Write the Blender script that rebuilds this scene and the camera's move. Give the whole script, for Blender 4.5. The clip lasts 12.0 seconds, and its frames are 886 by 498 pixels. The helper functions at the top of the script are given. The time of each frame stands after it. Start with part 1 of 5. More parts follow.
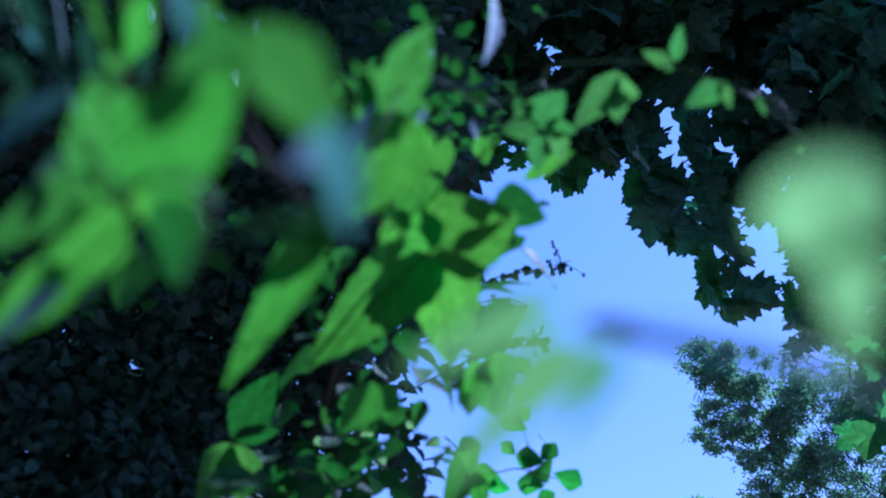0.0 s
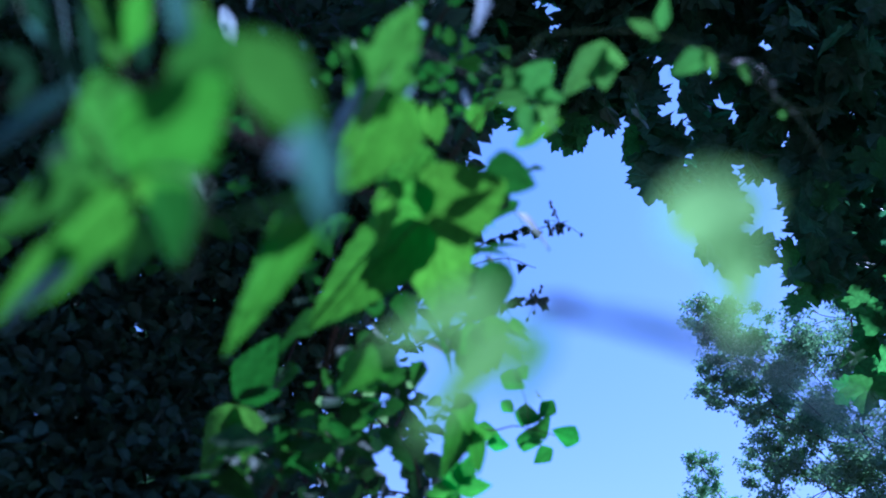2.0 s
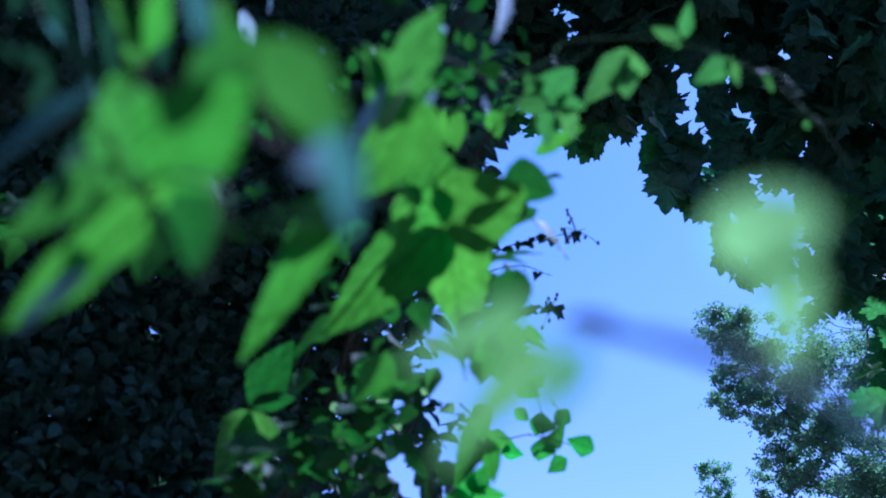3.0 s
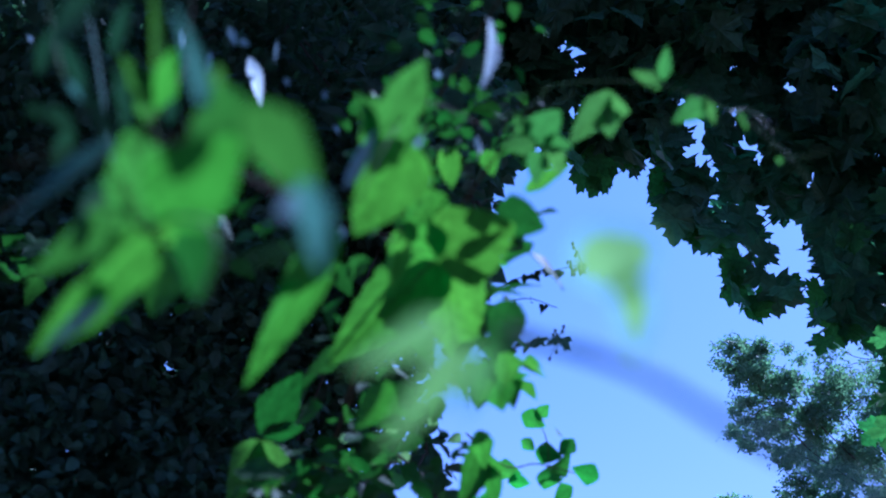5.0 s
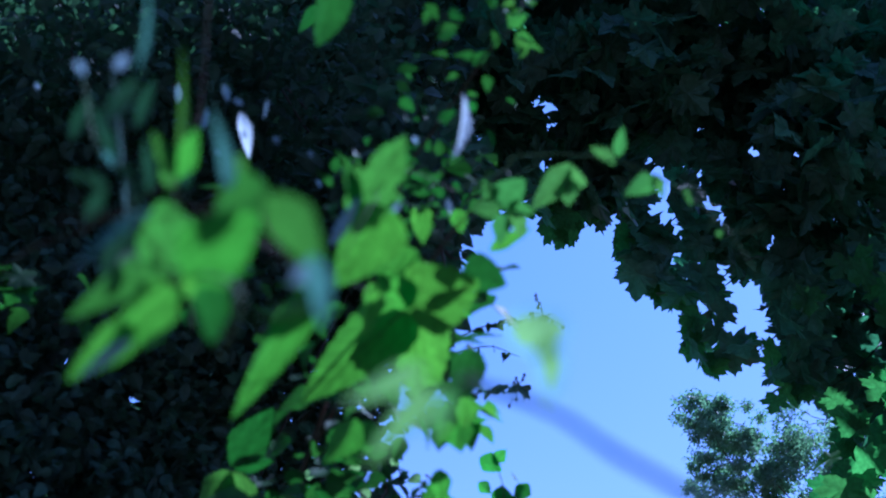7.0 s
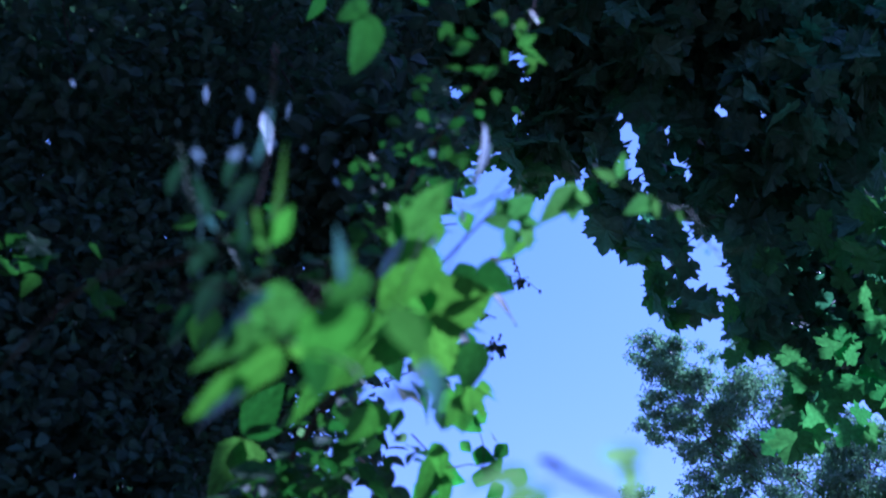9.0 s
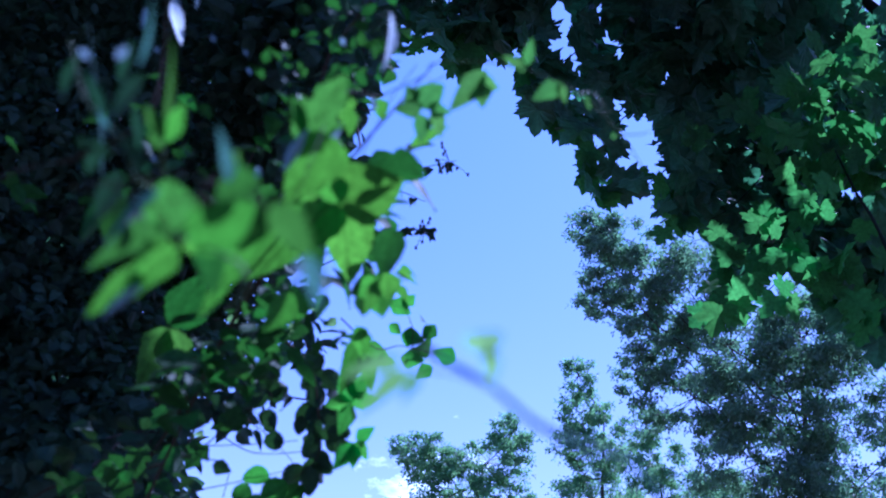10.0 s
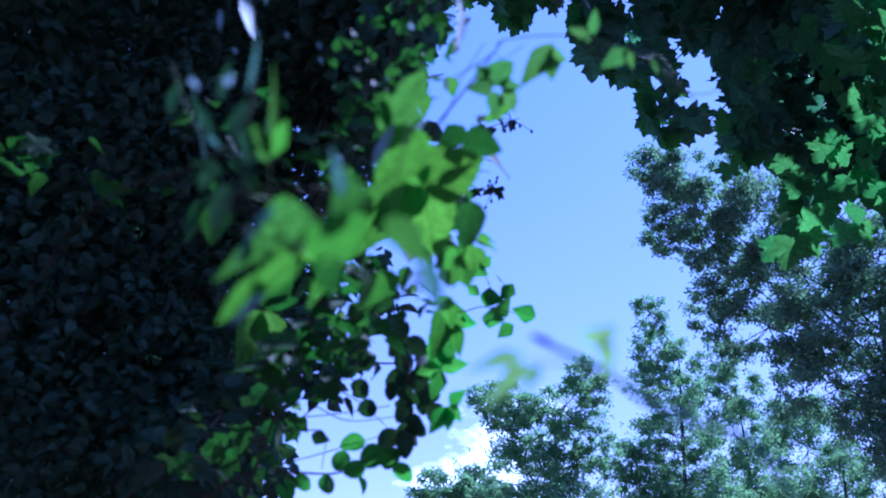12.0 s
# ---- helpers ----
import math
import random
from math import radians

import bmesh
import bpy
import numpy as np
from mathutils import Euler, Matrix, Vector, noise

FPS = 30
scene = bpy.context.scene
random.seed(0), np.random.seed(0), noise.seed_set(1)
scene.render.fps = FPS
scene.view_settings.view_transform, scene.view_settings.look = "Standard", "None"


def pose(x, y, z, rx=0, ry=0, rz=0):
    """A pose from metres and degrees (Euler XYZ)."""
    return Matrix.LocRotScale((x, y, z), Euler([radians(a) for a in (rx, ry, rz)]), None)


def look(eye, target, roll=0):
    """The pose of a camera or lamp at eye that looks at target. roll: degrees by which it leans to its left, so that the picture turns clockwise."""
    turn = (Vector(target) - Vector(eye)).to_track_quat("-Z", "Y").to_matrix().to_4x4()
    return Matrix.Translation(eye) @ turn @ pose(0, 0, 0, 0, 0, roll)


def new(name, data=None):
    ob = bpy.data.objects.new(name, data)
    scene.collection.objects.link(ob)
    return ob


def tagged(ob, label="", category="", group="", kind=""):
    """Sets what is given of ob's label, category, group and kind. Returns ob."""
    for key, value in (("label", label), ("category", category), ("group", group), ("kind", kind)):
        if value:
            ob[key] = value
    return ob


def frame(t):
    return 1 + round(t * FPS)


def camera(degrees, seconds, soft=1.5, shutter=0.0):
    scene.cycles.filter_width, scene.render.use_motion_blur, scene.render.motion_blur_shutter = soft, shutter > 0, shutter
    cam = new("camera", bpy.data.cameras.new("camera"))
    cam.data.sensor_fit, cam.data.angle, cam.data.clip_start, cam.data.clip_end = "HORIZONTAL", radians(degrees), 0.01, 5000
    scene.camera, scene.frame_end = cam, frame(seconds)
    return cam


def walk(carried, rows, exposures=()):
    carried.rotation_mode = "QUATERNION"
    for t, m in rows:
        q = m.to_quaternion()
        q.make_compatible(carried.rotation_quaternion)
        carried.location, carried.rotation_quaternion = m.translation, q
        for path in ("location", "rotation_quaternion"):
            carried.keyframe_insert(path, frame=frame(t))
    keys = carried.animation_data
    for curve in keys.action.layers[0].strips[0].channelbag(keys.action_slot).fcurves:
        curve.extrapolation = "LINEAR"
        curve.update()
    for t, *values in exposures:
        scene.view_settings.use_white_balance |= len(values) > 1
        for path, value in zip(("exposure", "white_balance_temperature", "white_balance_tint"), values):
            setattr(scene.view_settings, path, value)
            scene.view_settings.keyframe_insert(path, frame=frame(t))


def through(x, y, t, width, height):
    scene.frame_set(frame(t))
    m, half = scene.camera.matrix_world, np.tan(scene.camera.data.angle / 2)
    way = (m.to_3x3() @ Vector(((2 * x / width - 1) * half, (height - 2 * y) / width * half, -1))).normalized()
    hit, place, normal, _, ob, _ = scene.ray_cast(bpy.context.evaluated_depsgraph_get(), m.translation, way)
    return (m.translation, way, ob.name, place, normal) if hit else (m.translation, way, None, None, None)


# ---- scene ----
cam = camera(43.2, 12.0, soft=1.8, shutter=0.2)
PATH = [
    (0, (0.282, 0.356, 1.809), (0.1, 2.09, 2.791), 3.8),
    (0.5, (0.293, 0.346, 1.801), (0.126, 2.092, 2.762), 3.8),
    (1, (0.299, 0.34, 1.801), (0.151, 2.096, 2.747), 2.8),
    (1.5, (0.294, 0.339, 1.796), (0.139, 2.098, 2.736), 2.7),
    (2, (0.292, 0.33, 1.802), (0.106, 2.098, 2.718), 3.2),
    (2.5, (0.286, 0.337, 1.807), (0.084, 2.098, 2.732), 4.0),
    (4.3, (0.301, 0.32, 1.799), (0.068, 2.08, 2.719), 4.4),
    (4.5, (0.302, 0.312, 1.795), (0.062, 2.061, 2.735), 4.4),
    (5, (0.31, 0.293, 1.782), (0.071, 2.022, 2.759), 4.1),
    (5.5, (0.327, 0.274, 1.772), (0.075, 1.975, 2.794), 4.6),
    (6, (0.337, 0.263, 1.764), (0.106, 1.977, 2.768), 4.2),
    (6.5, (0.335, 0.247, 1.761), (0.12, 1.974, 2.746), 4.0),
    (7, (0.318, 0.211, 1.744), (0.134, 1.904, 2.792), 5.8),
    (7.2, (0.317, 0.186, 1.744), (0.138, 1.872, 2.805), 7.0),
    (8.8, (0.258, 0.089, 1.752), (0.15, 1.812, 2.762), 6.8),
    (9, (0.267, 0.08, 1.749), (0.162, 1.836, 2.7), 5.9),
    (9.5, (0.303, 0.078, 1.748), (0.301, 1.88, 2.615), 6.0),
    (10, (0.296, 0.061, 1.749), (0.31, 1.907, 2.517), 3.0),
    (10.5, (0.288, 0.042, 1.76), (0.279, 1.906, 2.486), 1.1),
    (11, (0.276, 0.039, 1.765), (0.233, 1.906, 2.48), 0.5),
    (11.5, (0.268, 0.027, 1.765), (0.199, 1.896, 2.474), 0.7),
    (12, (0.274, 0.01, 1.755), (0.178, 1.887, 2.438), -0.3),
]
walk(cam, [(t, look(eye, target, roll)) for t, eye, target, roll in PATH], [(0, 1.25, 4240, 31), (7.2, 1.25, 4240, 31), (9.3, 1.27, 4240, 46), (12, 1.28, 4240, 46)])

scene.camera.data.dof.use_dof = True
scene.camera.data.dof.focus_distance = 9.0
scene.camera.data.dof.aperture_fstop = 5.8

# ---- sky and sun ----
SUN = Vector((0.42, 0.42, 0.80)).normalized()
world = bpy.data.worlds.new("sky")
scene.world = world
world.use_nodes = True
wn, wl = world.node_tree.nodes, world.node_tree.links
wn.clear()
sky = wn.new("ShaderNodeTexSky")
sky.sky_type = "NISHITA"
sky.sun_disc = False
sky.sun_elevation = math.asin(SUN.z)
sky.sun_rotation = math.atan2(SUN.x, SUN.y)
sky.air_density, sky.dust_density, sky.ozone_density = 1.0, 0.6, 2.9
coord = wn.new("ShaderNodeTexCoord")
spread = wn.new("ShaderNodeMapping")
spread.inputs["Scale"].default_value = (9, 9, 16)
puffs = wn.new("ShaderNodeTexNoise")
puffs.inputs["Scale"].default_value = 1.6
puffs.inputs["Detail"].default_value = 9
puffs.inputs["Roughness"].default_value = 0.6
low = wn.new("ShaderNodeVectorMath")
low.operation = "DISTANCE"
low.inputs[1].default_value = (-0.012, 0.988, 0.15)
band = wn.new("ShaderNodeMapRange")
band.inputs["From Min"].default_value, band.inputs["From Max"].default_value = 0.0, 0.15
band.inputs["To Min"].default_value, band.inputs["To Max"].default_value = 0.23, -0.30
add = wn.new("ShaderNodeMath")
add.operation = "ADD"
ramp = wn.new("ShaderNodeValToRGB")
ramp.color_ramp.elements[0].position, ramp.color_ramp.elements[1].position = 0.52, 0.66
mixc = wn.new("ShaderNodeMix")
mixc.data_type = "RGBA"
mixc.inputs["B"].default_value = (11, 12.6, 14.2, 1)
low_haze = wn.new("ShaderNodeMix")
low_haze.data_type, low_haze.blend_type = "RGBA", "MULTIPLY"
low_haze.inputs["B"].default_value = (1.14, 0.96, 1.0, 1)
height = wn.new("ShaderNodeSeparateXYZ")
rise = wn.new("ShaderNodeMapRange")
rise.inputs["From Min"].default_value, rise.inputs["From Max"].default_value = 0.5, 0.2
bg = wn.new("ShaderNodeBackground")
bg.inputs["Strength"].default_value = 0.069
outw = wn.new("ShaderNodeOutputWorld")
wl.new(coord.outputs["Generated"], spread.inputs["Vector"])
wl.new(spread.outputs["Vector"], puffs.inputs["Vector"])
wl.new(coord.outputs["Generated"], low.inputs[0])
wl.new(low.outputs["Value"], band.inputs["Value"])
wl.new(puffs.outputs["Fac"], add.inputs[0])
wl.new(band.outputs["Result"], add.inputs[1])
wl.new(add.outputs["Value"], ramp.inputs["Fac"])
wl.new(ramp.outputs["Color"], mixc.inputs["Factor"])
wl.new(coord.outputs["Generated"], height.inputs["Vector"])
wl.new(height.outputs["Z"], rise.inputs["Value"])
wl.new(rise.outputs["Result"], low_haze.inputs["Factor"])
wl.new(sky.outputs["Color"], low_haze.inputs["A"])
wl.new(low_haze.outputs["Result"], mixc.inputs["A"])
wl.new(mixc.outputs["Result"], bg.inputs["Color"])
wl.new(bg.outputs["Background"], outw.inputs["Surface"])

sun = new("sun", bpy.data.lights.new("sun", "SUN"))
sun.data.energy, sun.data.angle, sun.data.color = 3.6, radians(0.53), (1.0, 0.95, 0.86)
sun.matrix_world = look((0, 0, 30), Vector((0, 0, 30)) - SUN)

rng = np.random.default_rng(7)


# ---- materials ----
def shader(name):
    m = bpy.data.materials.new(name)
    m.use_nodes = True
    m.node_tree.nodes.clear()
    return m, m.node_tree.nodes, m.node_tree.links


def leaf_material(name, top, glow, gloss=0.45, through=0.5, veins=0.0, spots=0.3, joined=False):
    """A thin leaf: it reflects from its face and lets light through; veins and blemishes follow its own length."""
    m, n, l = shader(name)
    out = n.new("ShaderNodeOutputMaterial")
    face = n.new("ShaderNodeBsdfPrincipled")
    face.inputs["Roughness"].default_value = gloss
    face.inputs["Specular IOR Level"].default_value = 0.2
    back = n.new("ShaderNodeBsdfTranslucent")
    mix = n.new("ShaderNodeMixShader")
    mix.inputs["Fac"].default_value = through
    if joined:
        pick = n.new("ShaderNodeNewGeometry").outputs["Random Per Island"]
    else:
        pick = n.new("ShaderNodeObjectInfo").outputs["Random"]
    tone = n.new("ShaderNodeMapRange")
    tone.inputs["To Min"].default_value, tone.inputs["To Max"].default_value = 0.78, 1.22
    l.new(pick, tone.inputs["Value"])
    hue = n.new("ShaderNodeMapRange")
    hue.inputs["To Min"].default_value, hue.inputs["To Max"].default_value = 0.492, 0.507
    turn = n.new("ShaderNodeMath")
    turn.operation = "FRACT"
    times = n.new("ShaderNodeMath")
    times.operation = "MULTIPLY"
    times.inputs[1].default_value = 7.31
    l.new(pick, times.inputs[0])
    l.new(times.outputs[0], turn.inputs[0])
    l.new(turn.outputs[0], hue.inputs["Value"])
    tex = n.new("ShaderNodeTexCoord")
    blot = n.new("ShaderNodeTexNoise")
    blot.inputs["Scale"].default_value, blot.inputs["Detail"].default_value = (38 if joined else 7), 8
    l.new(tex.outputs["Object"], blot.inputs["Vector"])
    patch = n.new("ShaderNodeMapRange")
    patch.inputs["From Min"].default_value, patch.inputs["From Max"].default_value = 0.3, 0.7
    patch.inputs["To Min"].default_value, patch.inputs["To Max"].default_value = 1 - spots, 1 + spots
    l.new(blot.outputs["Fac"], patch.inputs["Value"])
    value = n.new("ShaderNodeMath")
    value.operation = "MULTIPLY"
    l.new(tone.outputs["Result"], value.inputs[0])
    l.new(patch.outputs["Result"], value.inputs[1])
    last = value.outputs[0]
    bump = n.new("ShaderNodeBump")
    bump.inputs["Strength"].default_value, bump.inputs["Distance"].default_value = 0.35, 0.001
    if veins:
        uv = n.new("ShaderNodeUVMap")
        uv.uv_map = "uv"
        sep = n.new("ShaderNodeSeparateXYZ")
        l.new(uv.outputs["UV"], sep.inputs["Vector"])
        side = n.new("ShaderNodeMath")
        side.operation = "ABSOLUTE"
        l.new(sep.outputs["X"], side.inputs[0])
        slope = n.new("ShaderNodeMath")
        slope.operation = "MULTIPLY_ADD"
        slope.inputs[1].default_value = -0.55
        l.new(side.outputs[0], slope.inputs[0])
        l.new(sep.outputs["Y"], slope.inputs[2])
        comb = n.new("ShaderNodeMath")
        comb.operation = "PINGPONG"
        comb.inputs[1].default_value = 0.062
        l.new(slope.outputs[0], comb.inputs[0])
        ribs = n.new("ShaderNodeMapRange")
        ribs.inputs["From Min"].default_value, ribs.inputs["From Max"].default_value = 0.003, 0.011
        l.new(comb.outputs[0], ribs.inputs["Value"])
        mid = n.new("ShaderNodeMapRange")
        mid.inputs["From Min"].default_value, mid.inputs["From Max"].default_value = 0.012, 0.03
        l.new(side.outputs[0], mid.inputs["Value"])
        both = n.new("ShaderNodeMath")
        both.operation = "MINIMUM"
        l.new(ribs.outputs["Result"], both.inputs[0])
        l.new(mid.outputs["Result"], both.inputs[1])
        lift = n.new("ShaderNodeMapRange")
        lift.inputs["To Min"].default_value, lift.inputs["To Max"].default_value = 1 - veins, 1.0
        l.new(both.outputs[0], lift.inputs["Value"])
        veined = n.new("ShaderNodeMath")
        veined.operation = "MULTIPLY"
        l.new(last, veined.inputs[0])
        l.new(lift.outputs["Result"], veined.inputs[1])
        last = veined.outputs[0]
        l.new(both.outputs[0], bump.inputs["Height"])
    else:
        l.new(blot.outputs["Fac"], bump.inputs["Height"])
    for colour, shade in ((top, face.inputs["Base Color"]), (glow, back.inputs["Color"])):
        hsv = n.new("ShaderNodeHueSaturation")
        hsv.inputs["Color"].default_value = (*colour, 1)
        l.new(hue.outputs["Result"], hsv.inputs["Hue"])
        l.new(last, hsv.inputs["Value"])
        l.new(hsv.outputs["Color"], shade)
    l.new(bump.outputs["Normal"], face.inputs["Normal"])
    l.new(face.outputs[0], mix.inputs[1])
    l.new(back.outputs[0], mix.inputs[2])
    l.new(mix.outputs[0], out.inputs["Surface"])
    return m


def plain_material(name, dark, light, rough, scale, stretch=(1, 1, 1), relief=0.5):
    m, n, l = shader(name)
    out = n.new("ShaderNodeOutputMaterial")
    face = n.new("ShaderNodeBsdfPrincipled")
    face.inputs["Roughness"].default_value = rough
    face.inputs["Specular IOR Level"].default_value = 0.08
    tex, place = n.new("ShaderNodeTexCoord"), n.new("ShaderNodeMapping")
    place.inputs["Scale"].default_value = stretch
    grain, blot = n.new("ShaderNodeTexNoise"), n.new("ShaderNodeTexNoise")
    grain.inputs["Scale"].default_value, grain.inputs["Detail"].default_value = scale, 8
    blot.inputs["Scale"].default_value = scale / 9
    half = n.new("ShaderNodeMath")
    half.operation = "MULTIPLY_ADD"
    half.inputs[1].default_value = 0.5
    ramp = n.new("ShaderNodeValToRGB")
    ramp.color_ramp.elements[0].color, ramp.color_ramp.elements[1].color = (*dark, 1), (*light, 1)
    ramp.color_ramp.elements[0].position, ramp.color_ramp.elements[1].position = 0.5, 1.0
    bump = n.new("ShaderNodeBump")
    bump.inputs["Strength"].default_value, bump.inputs["Distance"].default_value = relief, 0.004
    l.new(tex.outputs["Object"], place.inputs["Vector"])
    l.new(place.outputs["Vector"], grain.inputs["Vector"])
    l.new(place.outputs["Vector"], blot.inputs["Vector"])
    l.new(grain.outputs["Fac"], half.inputs[0])
    l.new(blot.outputs["Fac"], half.inputs[2])
    l.new(half.outputs[0], ramp.inputs["Fac"])
    l.new(ramp.outputs["Color"], face.inputs["Base Color"])
    l.new(grain.outputs["Fac"], bump.inputs["Height"])
    l.new(bump.outputs["Normal"], face.inputs["Normal"])
    l.new(face.outputs[0], out.inputs["Surface"])
    return m


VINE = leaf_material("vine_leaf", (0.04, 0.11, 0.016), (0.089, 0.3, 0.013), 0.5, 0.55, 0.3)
YOUNG = leaf_material("young_leaf", (0.12, 0.21, 0.075), (0.23, 0.43, 0.11), 0.4, 0.55, 0.2)
BRAMBLE = leaf_material("bramble_leaf", (0.03, 0.1, 0.018), (0.075, 0.33, 0.02), 0.55, 0.58, 0.3)
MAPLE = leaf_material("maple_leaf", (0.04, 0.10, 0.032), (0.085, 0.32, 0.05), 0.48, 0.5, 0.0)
# paler and bluer than MAPLE: veiling haze is put into the colour
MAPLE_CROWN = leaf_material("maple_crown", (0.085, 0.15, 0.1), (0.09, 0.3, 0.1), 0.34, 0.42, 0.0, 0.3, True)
SHRUB = leaf_material("shrub_leaf", (0.048, 0.078, 0.052), (0.055, 0.14, 0.05), 0.6, 0.35, 0.0, 0.3, True)
# far leaf colours lightened to paint the haze over the trees
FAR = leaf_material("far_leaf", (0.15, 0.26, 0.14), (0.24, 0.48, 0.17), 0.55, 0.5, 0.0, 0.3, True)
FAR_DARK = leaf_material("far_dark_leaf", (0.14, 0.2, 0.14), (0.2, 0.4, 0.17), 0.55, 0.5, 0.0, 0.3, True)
HERB = leaf_material("herb_leaf", (0.032, 0.09, 0.065), (0.045, 0.17, 0.085), 0.5, 0.35, 0.15)
DEAD = leaf_material("dead_and_glint_leaf", (0.74, 0.83, 0.86), (0.66, 0.74, 0.74), 0.45, 0.5, 0.1)
GREY_HERB = leaf_material("pale_herb_leaf", (0.11, 0.2, 0.18), (0.11, 0.27, 0.18), 0.5, 0.4, 0.15)
# vine leaf colour darkened part way, to paint half shade on some leaves
HALF_SHADE = leaf_material("half_shade_leaf", (0.034, 0.085, 0.018), (0.069, 0.212, 0.016), 0.5, 0.5, 0.3)
TENDER = leaf_material("tender_leaf", (0.08, 0.16, 0.06), (0.15, 0.33, 0.07), 0.4, 0.5, 0.2)
# herb leaf colour darkened to paint shade on the weed
WEED_SHADE = leaf_material("weed_shade_leaf", (0.026, 0.056, 0.03), (0.026, 0.085, 0.026), 0.5, 0.35, 0.15)
# pale bluish leaf colour, also used to paint glints and sheen
PALE = leaf_material("pale_leaf", (0.27, 0.37, 0.42), (0.2, 0.28, 0.3), 0.4, 0.4, 0.1)
SHOOT = leaf_material("shoot_leaf", (0.055, 0.125, 0.035), (0.085, 0.25, 0.03), 0.4, 0.5, 0.2)
# vine leaf colour darkened, so shade is painted on leaves behind the others
SHADED_VINE = leaf_material("shaded_vine_leaf", (0.026, 0.068, 0.018), (0.034, 0.14, 0.01), 0.6, 0.45, 0.25)
# very dark leaf colour that paints leaves as lying in the canopy's shade
SHADE_DARK = leaf_material("shade_dark_leaf", (0.022, 0.045, 0.02), (0.03, 0.09, 0.012), 0.6, 0.25, 0.2)
STEM = plain_material("vine_stem", (0.03, 0.04, 0.02), (0.08, 0.04, 0.025), 0.8, 240, (1, 1, 0.3))
GREEN_STEM = plain_material("green_stem", (0.09, 0.17, 0.05), (0.17, 0.22, 0.09), 0.5, 200)
TWIG = plain_material("maple_twig", (0.008, 0.015, 0.014), (0.02, 0.028, 0.024), 0.7, 90, (1, 1, 0.3))
# teal put into the twig's colour for the sky light blurred around it
TEAL_TWIG = plain_material("teal_twig", (0.015, 0.09, 0.07), (0.03, 0.15, 0.12), 0.6, 90, (1, 1, 0.3))
BARK = plain_material("bark", (0.035, 0.028, 0.022), (0.13, 0.11, 0.09), 0.85, 60, (1, 1, 0.25), 0.9)
SOIL = plain_material("forest_soil", (0.05, 0.042, 0.028), (0.14, 0.12, 0.075), 0.95, 5, (1, 1, 1), 1.0)


# ---- building blocks ----
def mesh_from(name, verts, faces, material, uvs=None, smooth=True):
    me = bpy.data.meshes.new(name)
    me.from_pydata([tuple(map(float, v)) for v in verts], [], faces)
    me.materials.append(material)
    if uvs is not None:
        layer = me.uv_layers.new(name="uv")
        idx = np.empty(len(me.loops), dtype=np.int32)
        me.loops.foreach_get("vertex_index", idx)
        layer.data.foreach_set("uv", np.asarray(uvs, dtype=np.float32)[idx].ravel())
    if smooth:
        me.polygons.foreach_set("use_smooth", [True] * len(me.polygons))
    me.update()
    return me


def part(name, me, parent, label=""):
    ob = new(name, me)
    ob.parent = parent
    return tagged(ob, label)


def thing(name, place, label, category, group="", kind=""):
    return tagged_at(new(name), place, label, category, group, kind)


def tagged_at(ob, place, label, category, group, kind):
    ob.location = place
    return tagged(ob, label, category, group, kind)


def smooth_path(points, steps=6):
    """A soft line through a few points."""
    pts = [np.array(p, float) for p in points]
    if len(pts) < 3:
        return pts
    ext = [2 * pts[0] - pts[1], *pts, 2 * pts[-1] - pts[-2]]
    out = []
    for i in range(1, len(ext) - 2):
        a, b, c, d = ext[i - 1:i + 3]
        for k in range(steps):
            u = k / steps
            out.append(0.5 * (2 * b + (c - a) * u + (2 * a - 5 * b + 4 * c - d) * u * u + (3 * b - a - 3 * c + d) * u ** 3))
    out.append(pts[-1])
    return out


def tube_mesh(name, points, r0, r1, material, sides=6, steps=6, knots=0.0, origin=(0, 0, 0)):
    """A tapered stem along a soft line, slightly uneven where knots is set."""
    line = smooth_path(points, steps)
    verts, faces = [], []
    for i, p in enumerate(line):
        d = Vector(line[min(i + 1, len(line) - 1)] - line[max(i - 1, 0)]).normalized()
        a = d.orthogonal().normalized() if i == 0 else (a - d * a.dot(d)).normalized()
        b = d.cross(a)
        u = i / max(1, len(line) - 1)
        r = r0 + (r1 - r0) * u
        for k in range(sides):
            w = r * (1 + knots * rng.uniform(-1, 1))
            t = 2 * math.pi * k / sides
            v = Vector(p) + a * (w * math.cos(t)) + b * (w * math.sin(t)) - Vector(origin)
            verts.append(v[:])
        if i:
            for k in range(sides):
                j = (k + 1) % sides
                faces.append(((i - 1) * sides + k, (i - 1) * sides + j, i * sides + j, i * sides + k))
    n = len(verts)
    faces.append(tuple(range(sides))[::-1])
    faces.append(tuple(range(n - sides, n)))
    return mesh_from(name, verts, faces, material)


def half_width(kind, v):
    if kind == "ovate":
        return 0.5 * min(1, (v / 0.32) ** 0.62) * (1 - max(0, (v - 0.32) / 0.68) ** 1.35) ** 0.95
    if kind == "heart":
        return 0.5 * min(1, (v / 0.22) ** 0.45) * (1 - max(0, (v - 0.25) / 0.75) ** 1.7) ** 0.9
    if kind == "round":
        return 0.5 * math.sin(math.pi * min(1, max(0.0, v)) ** 0.9) ** 0.6
    if kind == "blade":
        return 0.5 * min(1, (0.3 + v * 3)) * (1 - v ** 1.6) + 0.004
    return 0.5 * math.sin(math.pi * v ** 0.8) ** 0.9


